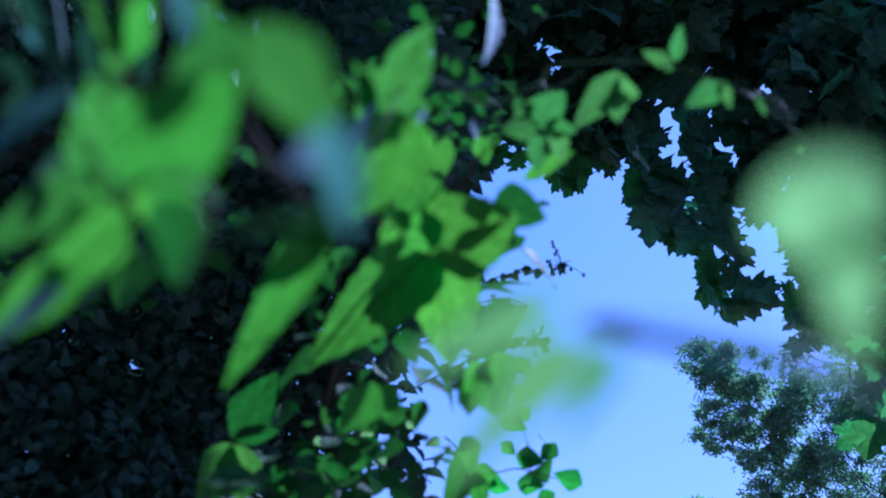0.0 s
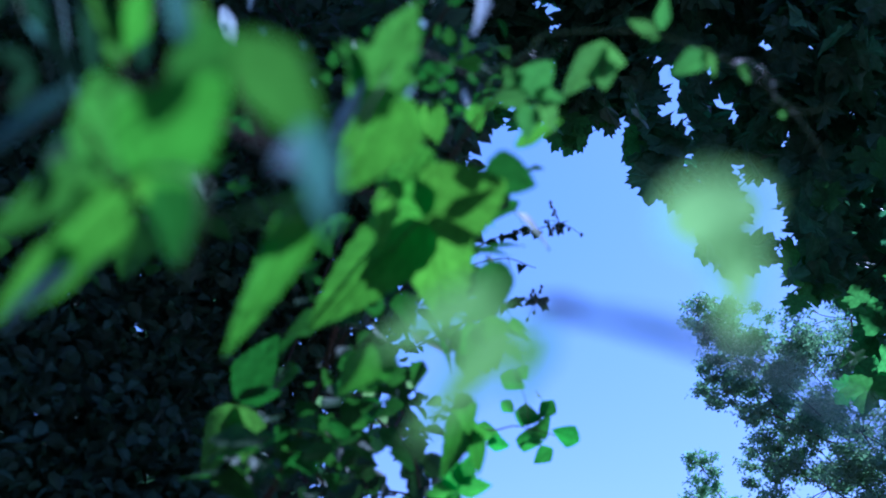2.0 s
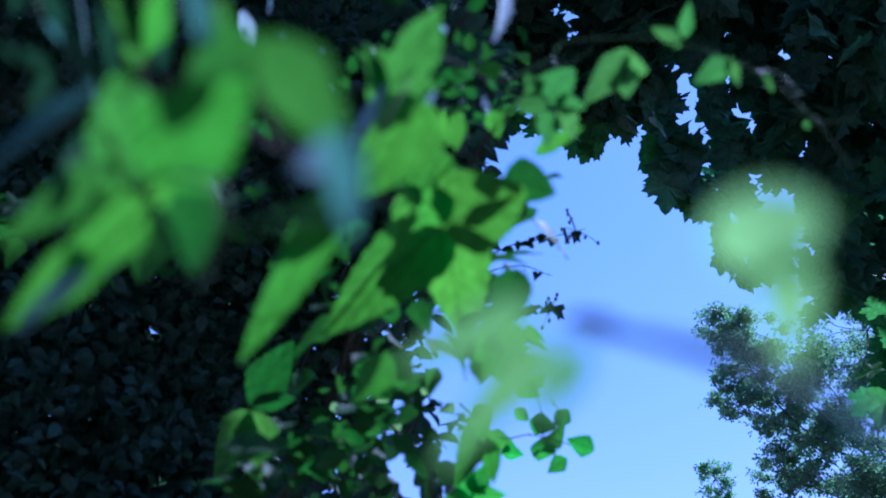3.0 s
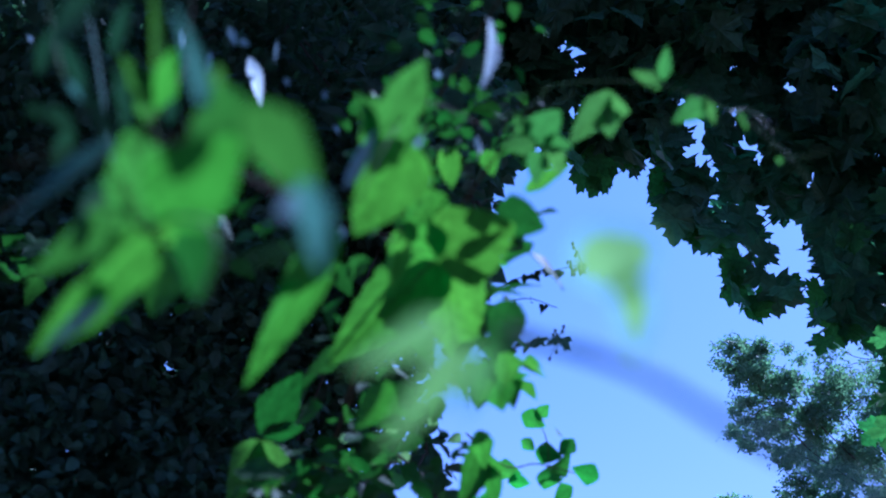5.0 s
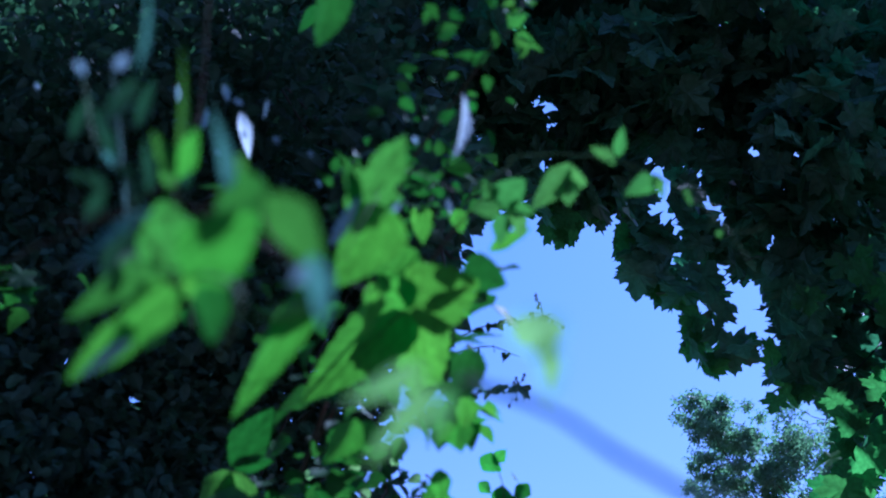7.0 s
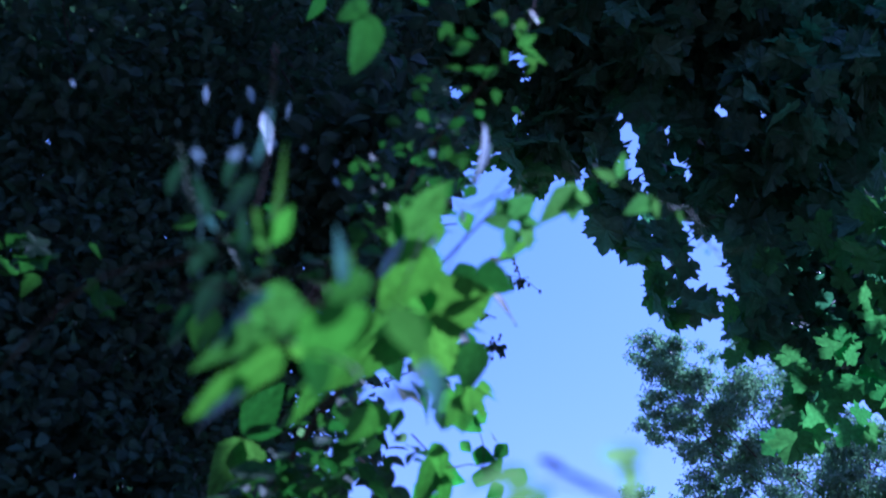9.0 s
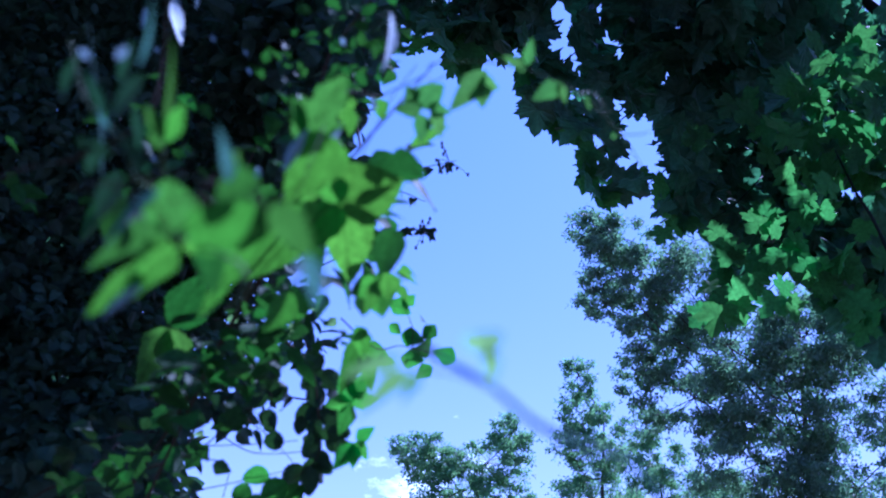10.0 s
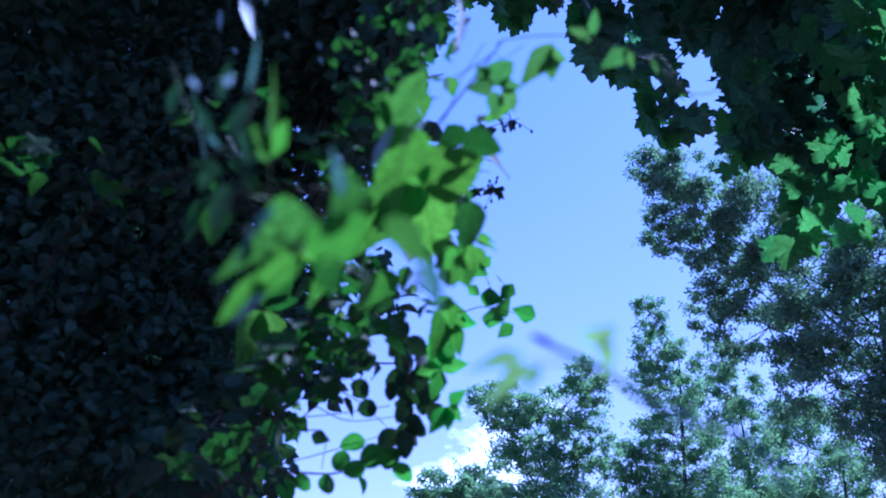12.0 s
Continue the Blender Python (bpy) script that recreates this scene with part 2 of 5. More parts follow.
def leaf_shape(kind, rows, fold, droop, twist, teeth, ripple):
    """A leaf 1 long and 1 wide, from its base along +y, face up."""
    verts, faces, uvs = [], [], []
    cols = (-1.0, -0.55, 0.0, 0.55, 1.0)
    for i in range(rows + 1):
        v = i / rows
        w = half_width(kind, v)
        if 0 < i < rows:
            w *= 1 + teeth * (1 if i % 2 else -1)
        for c in cols:
            x = c * w
            back = -0.10 * abs(c) ** 1.5 * (1 - v) ** 3 if kind == "heart" else 0.0
            z = fold * abs(x) - droop * v * v + twist * x * v
            z += ripple * math.sin(9 * v + 2.1 * c) * abs(c)
            verts.append((x, v + back, z))
            uvs.append((x, v))
    for i in range(rows):
        for k in range(4):
            a = i * 5 + k
            faces.append((a, a + 1, a + 6, a + 5))
    return verts, faces, uvs


def maple_shape(bend, wide=1.0):
    """A five-lobed leaf with toothed lobes, stalk at the origin, middle lobe along +y."""
    right = [(0.05, -0.01), (0.20, -0.09), (0.44, -0.03), (0.40, 0.10), (0.46, 0.20), (0.36, 0.25), (0.50, 0.33), (0.64, 0.48),
             (0.48, 0.50), (0.44, 0.62), (0.32, 0.56), (0.21, 0.55), (0.25, 0.68), (0.31, 0.76), (0.18, 0.80), (0.12, 0.91)]
    rim = [(0.0, 0.02)] + right + [(0.0, 1.0)] + [(-x, y) for x, y in reversed(right)]
    verts = [(0.0, 0.30, 0.0)] + [(x * wide, y, 0.0) for x, y in rim]
    verts = [(x, y, 0.28 * abs(x) - bend * (0.5 * x * x + 0.35 * y * y) + 0.05 * math.sin(8 * x + 5 * y)) for x, y, z in verts]
    n = len(rim)
    faces = [(0, 1 + k, 1 + (k + 1) % n) for k in range(n)]
    return verts, faces, [(x, y) for x, y, z in verts]


def ivy_shape(bend, fold):
    """A broad leaf with three pointed lobes, stalk at the origin, middle lobe along +y."""
    right = [(0.06, -0.03), (0.20, -0.07), (0.33, 0.02), (0.40, 0.16), (0.52, 0.42), (0.38, 0.43), (0.29, 0.47), (0.33, 0.60), (0.28, 0.74), (0.13, 0.90)]
    rim = [(0.0, 0.03)] + right + [(0.0, 1.05)] + [(-x, y) for x, y in reversed(right)]
    n = len(rim)
    flat = [(0.0, 0.32)]
    for part_way in (0.5, 1.0):
        flat += [(x * part_way, 0.32 + (y - 0.32) * part_way) for x, y in rim]
    verts = [(x, y, fold * abs(x) - bend * y * y + 0.03 * math.sin(9 * x + 6 * y)) for x, y in flat]
    faces = [(0, 1 + k, 1 + (k + 1) % n) for k in range(n)]
    faces += [(1 + k, 1 + n + k, 1 + n + (k + 1) % n, 1 + (k + 1) % n) for k in range(n)]
    return verts, faces, flat


LEAVES = {}


def leaf_mesh(kind, material, variant):
    key = (kind, material.name, variant % 4)
    if key not in LEAVES:
        k = variant % 4
        if kind == "maple":
            v, f, uv = maple_shape(0.25 + 0.22 * k, 0.95 + 0.05 * k)
        elif kind == "ivy":
            v, f, uv = ivy_shape(0.06 + 0.08 * k, 0.12 + 0.08 * k)
        elif kind == "curl":
            v, f, uv = leaf_shape("lance", 14, 0.8, 0.1 + 0.1 * k, 0.9 - 0.6 * k, 0.16, 0.08)
        elif kind == "blade":
            v, f, uv = leaf_shape("blade", 14, 0.5, 0.3 + 0.25 * k, 0.3, 0.0, 0.0)
        elif kind == "lance":
            v, f, uv = leaf_shape("lance", 12, 0.35, 0.12 + 0.1 * k, 0.1, 0.04, 0.0)
        elif kind == "round":
            v, f, uv = leaf_shape("round", 12, 0.2 + 0.1 * k, 0.10 + 0.06 * k, 0.1 * (k - 1), 0.05, 0.015)
        else:
            v, f, uv = leaf_shape(kind, 18, 0.18 + 0.07 * k, 0.08 + 0.07 * k, 0.12 * (k - 1.5), 0.045, 0.02)
        LEAVES[key] = mesh_from(kind + "_leaf", v, f, material, uv)
    return LEAVES[key]


COUNT = [0]


def origin(ob):
    """Where a thing's or a part's own zero stands in the world."""
    return Vector(ob.location) + (origin(ob.parent) if ob.parent else Vector((0, 0, 0)))



def leaf(parent, kind, base, tip, width, normal, material=None, label=""):
    """One leaf from base to tip, its upper face towards normal."""
    COUNT[0] += 1
    material = material or VINE
    base, tip = Vector(base), Vector(tip)
    y = tip - base
    long = y.length
    y.normalize()
    z = Vector(normal)
    z = (z - y * z.dot(y)).normalized()
    x = y.cross(z)
    ob = part("leaf", leaf_mesh(kind, material, COUNT[0] * 7 // 3), parent, label)
    m = Matrix((x * width, y * long, z * (width + long) * 0.5)).transposed().to_4x4()
    ob.matrix_basis = Matrix.Translation(base - origin(parent)) @ m
    return ob


def random_leaf(parent, kind, at, size, material, rise=0.9, droop=0.35, label=""):
    """A leaf that hangs from a place, face more or less up."""
    normal = Vector((rng.normal(0, 0.55), rng.normal(0, 0.55), rise)).normalized()
    way = Vector((rng.normal(), rng.normal(), rng.normal(-droop, 0.35)))
    way = (way - normal * way.dot(normal)).normalized()
    s = size * rng.uniform(0.65, 1.25)
    at = Vector(at)
    return leaf(parent, kind, at, at + way * s, s * rng.uniform(0.55, 0.8) if kind != "maple" else s * rng.uniform(0.9, 1.15), normal, material, label)


def ball(centre, radii, n, shell=0.0):
    """Random places in an ellipsoid, fuller towards its skin where shell is set."""
    d = rng.normal(size=(n, 3))
    d /= np.linalg.norm(d, axis=1)[:, None]
    r = rng.uniform(shell ** 3, 1, n) ** (1 / 3)
    return np.array(centre) + d * r[:, None] * np.array(radii)


SMALL = {
    "spray": ([(0, 0, 0), (-0.3, 0.42, 0.1), (0, 0.8, -0.08), (0.3, 0.42, 0.1), (0.3, 0.5, 0.16), (0.28, 0.95, 0.1), (0.62, 1.15, 0.05), (0.7, 0.7, 0.2), (-0.35, 0.6, 0.12), (-0.75, 0.75, 0.02), (-0.6, 1.2, -0.05), (-0.25, 0.95, 0.1)],
              [(0, 2, 1), (0, 3, 2), (4, 6, 5), (4, 7, 6), (8, 10, 9), (8, 11, 10)]),
    "plate": ([(0, 0, 0), (-0.22, 0.12, 0.05), (-0.33, 0.36, 0.08), (-0.24, 0.66, 0.03), (-0.1, 0.86, -0.04), (0, 1.0, -0.12), (0.1, 0.86, -0.04), (0.24, 0.66, 0.03), (0.33, 0.36, 0.08), (0.22, 0.12, 0.05), (0, 0.4, 0), (0, 0.75, -0.06)],
              [(0, 10, 2, 1), (10, 11, 3, 2), (11, 5, 4, 3), (0, 9, 8, 10), (10, 8, 7, 11), (11, 7, 6, 5)]),
    "chip": ([(0, 0, 0), (-0.36, 0.5, 0.1), (0, 1.0, -0.1), (0.36, 0.5, 0.1)], [(0, 2, 1), (0, 3, 2)]),
    "maple": maple_shape(0.4)[:2],
}


def foliage_mesh(name, shape, places, size, material, rise=0.9, origin=(0, 0, 0), spread=0.55, droop=0.35, keep=None):
    """Many leaves of one shape in one mesh, each turned and sized by chance."""
    v, f = SMALL[shape]
    v = np.array(v)
    n = len(places)
    normal = np.stack([rng.normal(0, spread, n), rng.normal(0, spread, n), np.full(n, rise)], 1)
    normal /= np.linalg.norm(normal, axis=1)[:, None]
    way = np.stack([rng.normal(size=n), rng.normal(size=n), rng.normal(-droop, 0.35, n)], 1)
    way -= normal * np.sum(way * normal, 1)[:, None]
    way /= np.linalg.norm(way, axis=1)[:, None]
    side = np.cross(way, normal)
    s = size * rng.uniform(0.6, 1.3, n)[:, None, None]
    if keep:
        ok = keep(places + way * s[:, :, 0] * 0.45)
        places, normal, way, side, s = places[ok], normal[ok], way[ok], side[ok], s[ok]
        n = len(places)
    pts = places[:, None, :] - np.array(origin) + s * (v[None, :, 0:1] * side[:, None, :] + v[None, :, 1:2] * way[:, None, :] + v[None, :, 2:3] * normal[:, None, :])
    k = len(v)
    faces = [tuple(i * k + j for j in face) for i in range(n) for face in f]
    return mesh_from(name, pts.reshape(-1, 3), faces, material, None, False)


# chinks in the foliage through which the sun reaches single sprays
CHINKS = [((1.364, 3.896, 3.239), 0.3), ((1.583, 3.569, 3.56), 0.12), ((1.587, 3.467, 3.747), 0.13), ((1.284, 3.855, 3.863), 0.1), ((1.661, 3.767, 3.322), 0.16), ((1.59, 3.93, 3.258), 0.16), ((-0.472, 1.697, 2.527), 0.1), ((-0.195, 1.824, 2.071), 0.2), ((1.172, 3.954, 3.486), 0.09), ((0.257, 1.989, 2.363), 0.13), ((0.07, 2.035, 2.271), 0.12), ((0.193, 1.666, 2.132), 0.1), ((1.8, 3.5, 3.95), 0.22), ((1.78, 3.6, 3.65), 0.2), ((0.242, 0.965, 2.335), 0.05), ((1.576, 3.261, 3.843), 0.13), ((1.681, 3.238, 3.765), 0.12), ((1.419, 3.344, 3.629), 0.07), ((1.714, 3.429, 3.551), 0.13), ((0.27, 2.12, 2.42), 0.17)]


# slits in the thicket where bits of sky show, as directions out from under the clearing, and their half widths in radians
HEART = np.array((0.32, 0.25, 1.765))
SLITS = [((-0.441, 0.855, 0.273), 0.0030), ((-0.341, 0.905, 0.255), 0.0056), ((-0.332, 0.907, 0.259), 0.0030), ((-0.350, 0.861, 0.369), 0.0040), ((-0.390, 0.872, 0.295), 0.0020), ((-0.418, 0.860, 0.294), 0.0020), ((-0.410, 0.869, 0.277), 0.0025), ((-0.406, 0.830, 0.382), 0.0020), ((-0.392, 0.837, 0.381), 0.0025)]


def chinked(places, ways=CHINKS):
    """The places that lie in none of the sun's ways to those sprays."""
    keep = np.ones(len(places), bool)
    for at, r in ways:
        rel = places - np.array(at)
        along = rel @ np.array(SUN)
        off = np.linalg.norm(rel - along[:, None] * np.array(SUN), axis=1)
        keep &= ~((along > 0.15) & (off < r))
    for way, wide in SLITS:
        rel = places - HEART
        along = rel @ np.array(way)
        keep &= ~((along > 1.4) & (np.linalg.norm(rel - along[:, None] * np.array(way), axis=1) < along * wide + 0.018))
    return places[keep]


def sprig(parent, points, n, size, kind, material, stem, r0=0.002, r1=0.0008, label=""):
    """A twig with leaves on short stalks along it."""
    twig = part("stem", tube_mesh("stem", points, r0, r1, stem, 6, 6, 0.08, parent.location), parent)
    line = smooth_path(points, 8)
    for i in range(n):
        p = line[int((i + rng.uniform(0, 0.9)) / n * (len(line) - 1))]
        random_leaf(twig, kind, p + rng.normal(0, size * 0.12, 3), size, material, 0.3, 0.6, label)


# ---- ground ----
def ground():
    n, far = 48, 900.0
    rings = [(0, 0, 0)]
    faces = []
    radii = [0.8 * (far / 0.8) ** (k / 20) for k in range(21)]
    for r in radii:
        for k in range(n):
            t = 2 * math.pi * k / n
            x, y = r * math.cos(t), r * math.sin(t)
            rings.append((x, y, 0.12 * noise.noise((x * 0.3, y * 0.3, 0)) * min(1, r / 3)))
    for k in range(n):
        faces.append((0, 1 + k, 1 + (k + 1) % n))
    for j in range(20):
        for k in range(n):
            a, b = 1 + j * n + k, 1 + j * n + (k + 1) % n
            faces.append((a, a + n, b + n, b))
    tagged(new("ground", mesh_from("ground", rings, faces, SOIL)), "dark woodland soil with leaf litter", "ground", kind="structure")


ground()


# ---- far trees ----
def far_tree(place, height, lobes, leaves, size, label, bend=0.0, cover=0.55, foliage=None):
    """A broadleaf tree: trunk, limbs out to its lobes of foliage, and a crown with gaps. lobes: offset from the base and radii."""
    tree = thing("broadleaf_tree", place, label, "tree", "trees beyond the clearing")
    top = (bend, 0, height * 0.86)
    part("trunk", tube_mesh("trunk", [(0, 0, -0.1), (bend * 0.1, 0.1, height * 0.3), (bend * 0.5, -0.1, height * 0.65), top], 0.009 * height, 0.02, BARK, 9, 6, 0.12), tree)
    total = sum(r[0] * r[2] for c, r in lobes)
    spots = []
    for c, r in lobes:
        c = np.array(c, float)
        root = np.array((bend * 0.4, 0, max(height * 0.25, c[2] - rng.uniform(0.3, 1.4) * abs(c[0]) - 0.6)))
        part("limb", tube_mesh("limb", [root, root * 0.65 + c * 0.35 + rng.normal(0, 0.3, 3), root * 0.3 + c * 0.7 + rng.normal(0, 0.35, 3), c], 0.0017 * height, 0.012, BARK, 6, 5, 0.1), tree)
        twigs = max(26, int(70 * r[0] * r[2] / total * len(lobes) / 2))
        ends = ball(c, r, twigs, 0.5)
        for e in ends[:9]:
            part("limb", tube_mesh("limb", [c, (c + e) / 2 + rng.normal(0, 0.1, 3), e], 0.0009 * height, 0.006, BARK, 5, 4), tree)
        n = int(leaves * r[0] * r[2] / total)
        clump = rng.integers(0, twigs, n)
        away = rng.normal(size=(n, 3)) * np.array([0.30, 0.30, 0.17]) * (np.mean(r) * cover * 0.72) * rng.uniform(0.6, 1.5, twigs)[clump][:, None]
        spots.append(ends[clump] + away)
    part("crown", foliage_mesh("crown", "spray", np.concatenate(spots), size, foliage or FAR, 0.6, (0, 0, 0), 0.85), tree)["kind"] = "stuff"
    return tree


far_tree((9.984, 28.014, 0), 14.73, [
    ((-5.528, -0.822, 13.74), (0.636, 0.509, 0.682)),
    ((-5.025, -0.218, 12.05), (0.758, 0.606, 0.606)),
    ((-4.926, -0.839, 13.553), (0.985, 0.788, 0.758)),
    ((-4.583, -0.548, 12.704), (1.136, 0.909, 0.833)),
    ((-3.699, -0.187, 11.245), (1.212, 0.97, 0.909)),
    ((-3.118, -0.752, 12.426), (1.364, 1.091, 1.061)),
    ((-1.934, -0.522, 10.935), (1.667, 1.333, 1.212)),
    ((-0.942, -0.369, 9.463), (1.742, 1.394, 1.364)),
    ((-2.787, 0.103, 9.634), (1.439, 1.151, 0.985)),
    ((-4.08, 0.219, 10.227), (0.833, 0.667, 0.576)),
    ((-1.275, 0.104, 7.984), (1.667, 1.333, 1.212)),
    ((-0.123, -1.165, 11.122), (1.364, 1.091, 1.364)),
    ((-0.204, -0.027, 6.945), (1.515, 1.212, 1.364)),
    ((1.197, -1.473, 10.539), (1.667, 1.333, 1.667)),
    ((1.035, -0.564, 7.375), (1.667, 1.333, 1.818)),
    ((-2.157, -1.46, 13.517), (1.667, 1.333, 1.212)),
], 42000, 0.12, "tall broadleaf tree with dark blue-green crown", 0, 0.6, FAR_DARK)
far_tree((6.754, 40.933, 0), 14.38, [
    ((-0.902, -1.006, 13.57), (0.594, 0.475, 0.806)),
    ((-0.784, -0.66, 12.265), (1.061, 0.848, 0.954)),
    ((-0.396, -0.372, 10.845), (1.442, 1.154, 1.018)),
    ((-0.268, -0.065, 9.243), (1.697, 1.357, 1.167)),
    ((-0.151, 0.177, 7.653), (1.803, 1.442, 1.273)),
    ((-1.825, 0.333, 8.103), (0.954, 0.764, 0.954)),
    ((0.088, 0.269, 6.663), (2.333, 1.867, 1.273)),
], 11000, 0.15, "slender broadleaf tree with a pointed dark green crown", 0.2, 0.55)
far_tree((10.025, 44.348, 0), 13.63, [
    ((-0.723, -0.269, 11.366), (1.394, 1.115, 1.162)),
    ((-0.59, 0.008, 9.847), (1.626, 1.301, 1.394)),
    ((0.139, 0.136, 8.099), (1.858, 1.487, 1.394)),
    ((-1.304, -0.466, 12.702), (1.045, 0.836, 0.929)),
    ((-0.14, 0.334, 7.049), (2.091, 1.673, 1.394)),
], 6500, 0.16, "thin-crowned tree with pale sunlit leaves and bare limbs", -0.4, 0.55)
far_tree((2.01, 35.461, 0), 10.73, [
    ((1.05, -0.538, 10.079), (0.764, 0.611, 0.654)),
    ((0.31, -0.278, 9.148), (1.273, 1.018, 0.818)),
    ((-0.427, -0.075, 8.298), (1.454, 1.164, 1)),
    ((-1.386, -0.228, 9.186), (1, 0.8, 0.818)),
    ((-2.099, -0.287, 9.458), (0.727, 0.582, 0.582)),
    ((-0.995, 0.142, 7.098), (1.909, 1.527, 1)),
    ((1.145, -0.07, 7.742), (0.818, 0.654, 0.818)),
    ((-0.32, 0.262, 6.059), (2.182, 1.745, 0.909)),
], 11500, 0.13, "broad tree with a sunlit rounded green crown", 0, 0.55)
far_tree((-0.992, 32.514, 0), 6.91, [
    ((-0.34, 0.122, 6.44), (0.833, 0.667, 0.467)),
    ((0.63, 0.21, 6.038), (1, 0.8, 0.667)),
    ((-1.158, 0.145, 5.891), (0.667, 0.533, 0.417)),
    ((0.292, 0.295, 5.257), (1.5, 1.2, 0.667)),
], 4600, 0.13, "low broadleaf tree before a white cloud", 0, 0.55)
far_tree((14.726, 49.285, 0), 12.8, [
    ((-1.12, 0.304, 10.015), (2.363, 1.891, 2.363)),
    ((0.769, -0.011, 8.489), (2.626, 2.101, 2.101)),
    ((-1.713, 0.192, 11.491), (1.576, 1.261, 1.313)),
    ((1.547, -0.134, 7.518), (2.626, 2.101, 2.363)),
    ((-1.974, 0.857, 7.677), (2.363, 1.891, 1.576)),
], 10000, 0.17, "broadleaf tree with open blue-green crown", 0.3, 0.55)

# ---- maple overhead ----
maple = thing("maple_tree", (3.6, 5.4, 0), "large maple with dark, dense, five-lobed leaves shading the clearing", "tree")
part("trunk", tube_mesh("trunk", [(3.6, 5.4, -0.1), (3.5, 5.3, 2.5), (3.4, 5.4, 4.8), (3.6, 5.7, 6.6)], 0.22, 0.09, BARK, 12, 8, 0.1, maple.location), maple)
# the crown's rim round the clearing and the gaps in it, as (x, z) and (x, z, radius) at y = 4.3, fanning out from under the clearing
RIM = [(-0.025, 4.343), (0.069, 4.439), (0.168, 4.401), (0.24, 4.439), (0.337, 4.46), (0.352, 4.33), (0.409, 4.353), (0.429, 4.445),
       (0.565, 4.417), (0.622, 4.504), (0.603, 4.275), (0.638, 4.159), (0.721, 4.084), (0.8, 4.079), (0.869, 3.993), (0.873, 3.813),
       (0.937, 3.777), (0.955, 3.708), (1.03, 3.724), (1.168, 3.834), (1.221, 3.717), (1.274, 3.621), (1.384, 3.631), (1.428, 3.492),
       (1.402, 3.295), (1.442, 3.224), (1.525, 3.261), (1.623, 3.348), (1.683, 3.497), (1.759, 3.449), (1.876, 3.353), (2.042, 3.163), (2.236, 3.073)]
GAPS = [(0.307, 5.082, 0.043), (0.824, 4.637, 0.054), (0.793, 4.481, 0.036), (0.978, 4.727, 0.025), (1.018, 4.586, 0.036), (1.046, 4.475, 0.043), (1.036, 4.208, 0.027), (0.964, 4.073, 0.021), (1.105, 3.978, 0.043), (1.211, 3.869, 0.051), (1.224, 3.971, 0.033), (1.284, 4.39, 0.039), (1.224, 4.412, 0.024),
        (1.237, 4.858, 0.021), (0.993, 4.992, 0.016), (0.226, 4.533, 0.029), (0.004, 4.842, 0.018), (1.013, 3.866, 0.016), (0.844, 4.29, 0.015), (1.073, 3.779, 0.029), (2.091, 4.196, 0.029), (2.014, 3.85, 0.043), (2.09, 3.891, 0.036), (0.815, 4.522, 0.033), (1.809, 3.376, 0.021), (1.127, 4.062, 0.021),
        (0.391, 5.688, 0.039), (1.153, 5.602, 0.033), (1.348, 5.72, 0.028), (1.05, 4.255, 0.02)]
dice = np.random.default_rng(11)
for k in range(22):
    u = dice.uniform(0, 1)
    GAPS.append((0.74 + 0.55 * u + dice.normal(0, 0.08), 4.75 - 0.85 * u + dice.normal(0, 0.12), dice.uniform(0.004, 0.016)))
for k in range(24):
    GAPS.append((dice.uniform(0.0, 2.2), dice.uniform(4.3, 5.8), dice.uniform(0.006, 0.022)))


def fanned(places):
    """Where the lines from the heart of the clearing through these places cross y = 4.3."""
    d = np.asarray(places) - HEART
    d = d * ((4.3 - HEART[1]) / np.maximum(d[:, 1:2], 0.05))
    return (HEART + d)[:, (0, 2)]


def in_crown(places, margin=0.035):
    """True for the places outside the clearing and its gaps."""
    q = fanned(places)
    inside = np.zeros(len(q), bool)
    loop = RIM + [(2.3, 0.5), (-0.3, 0.5)]
    for (ax, az), (bx, bz) in zip(loop, loop[1:] + loop[:1]):
        crosses = (az > q[:, 1]) != (bz > q[:, 1])
        inside ^= crosses & (q[:, 0] < ax + (q[:, 1] - az) * (bx - ax) / (bz - az + 1e-9))
    for (ax, az), (bx, bz) in zip(RIM, RIM[1:]):
        a, ab = np.array((ax, az)), np.array((bx - ax, bz - az))
        u = np.clip(((q - a) @ ab) / (ab @ ab), 0, 1)
        inside |= np.linalg.norm(q - a - u[:, None] * ab, axis=1) < margin
    for x, z, r in GAPS:
        inside |= np.hypot(q[:, 0] - x, q[:, 1] - z) < 0.6 * r + 0.046
    return ~inside | (np.asarray(places)[:, 1] < 3.0)


def bough(centre, radii, cover, size=0.15):
    """Leaves of one dense bough, in the crown's one mesh."""
    n = int(cover * math.pi * radii[0] * max(radii[2], radii[1] * 0.6) / (0.36 * size * size))
    CROWN.append(chinked(ball(centre, radii, n), CHINKS + [((0.16, 0.85, 2.12), 0.32)]))


def curtain(x0, x1, z0, z1, cover):
    """Leaves that hang along the crown's underside towards the clearing."""
    n = int(cover * (x1 - x0) * (z1 - z0) / (0.36 * 0.14 ** 2))
    q = np.stack([rng.uniform(x0, x1, n), np.full(n, 4.3), rng.uniform(z0, z1, n)], 1)
    CROWN.append(chinked(HEART + (q - HEART) * rng.uniform(0.95, 1.16, n)[:, None]))


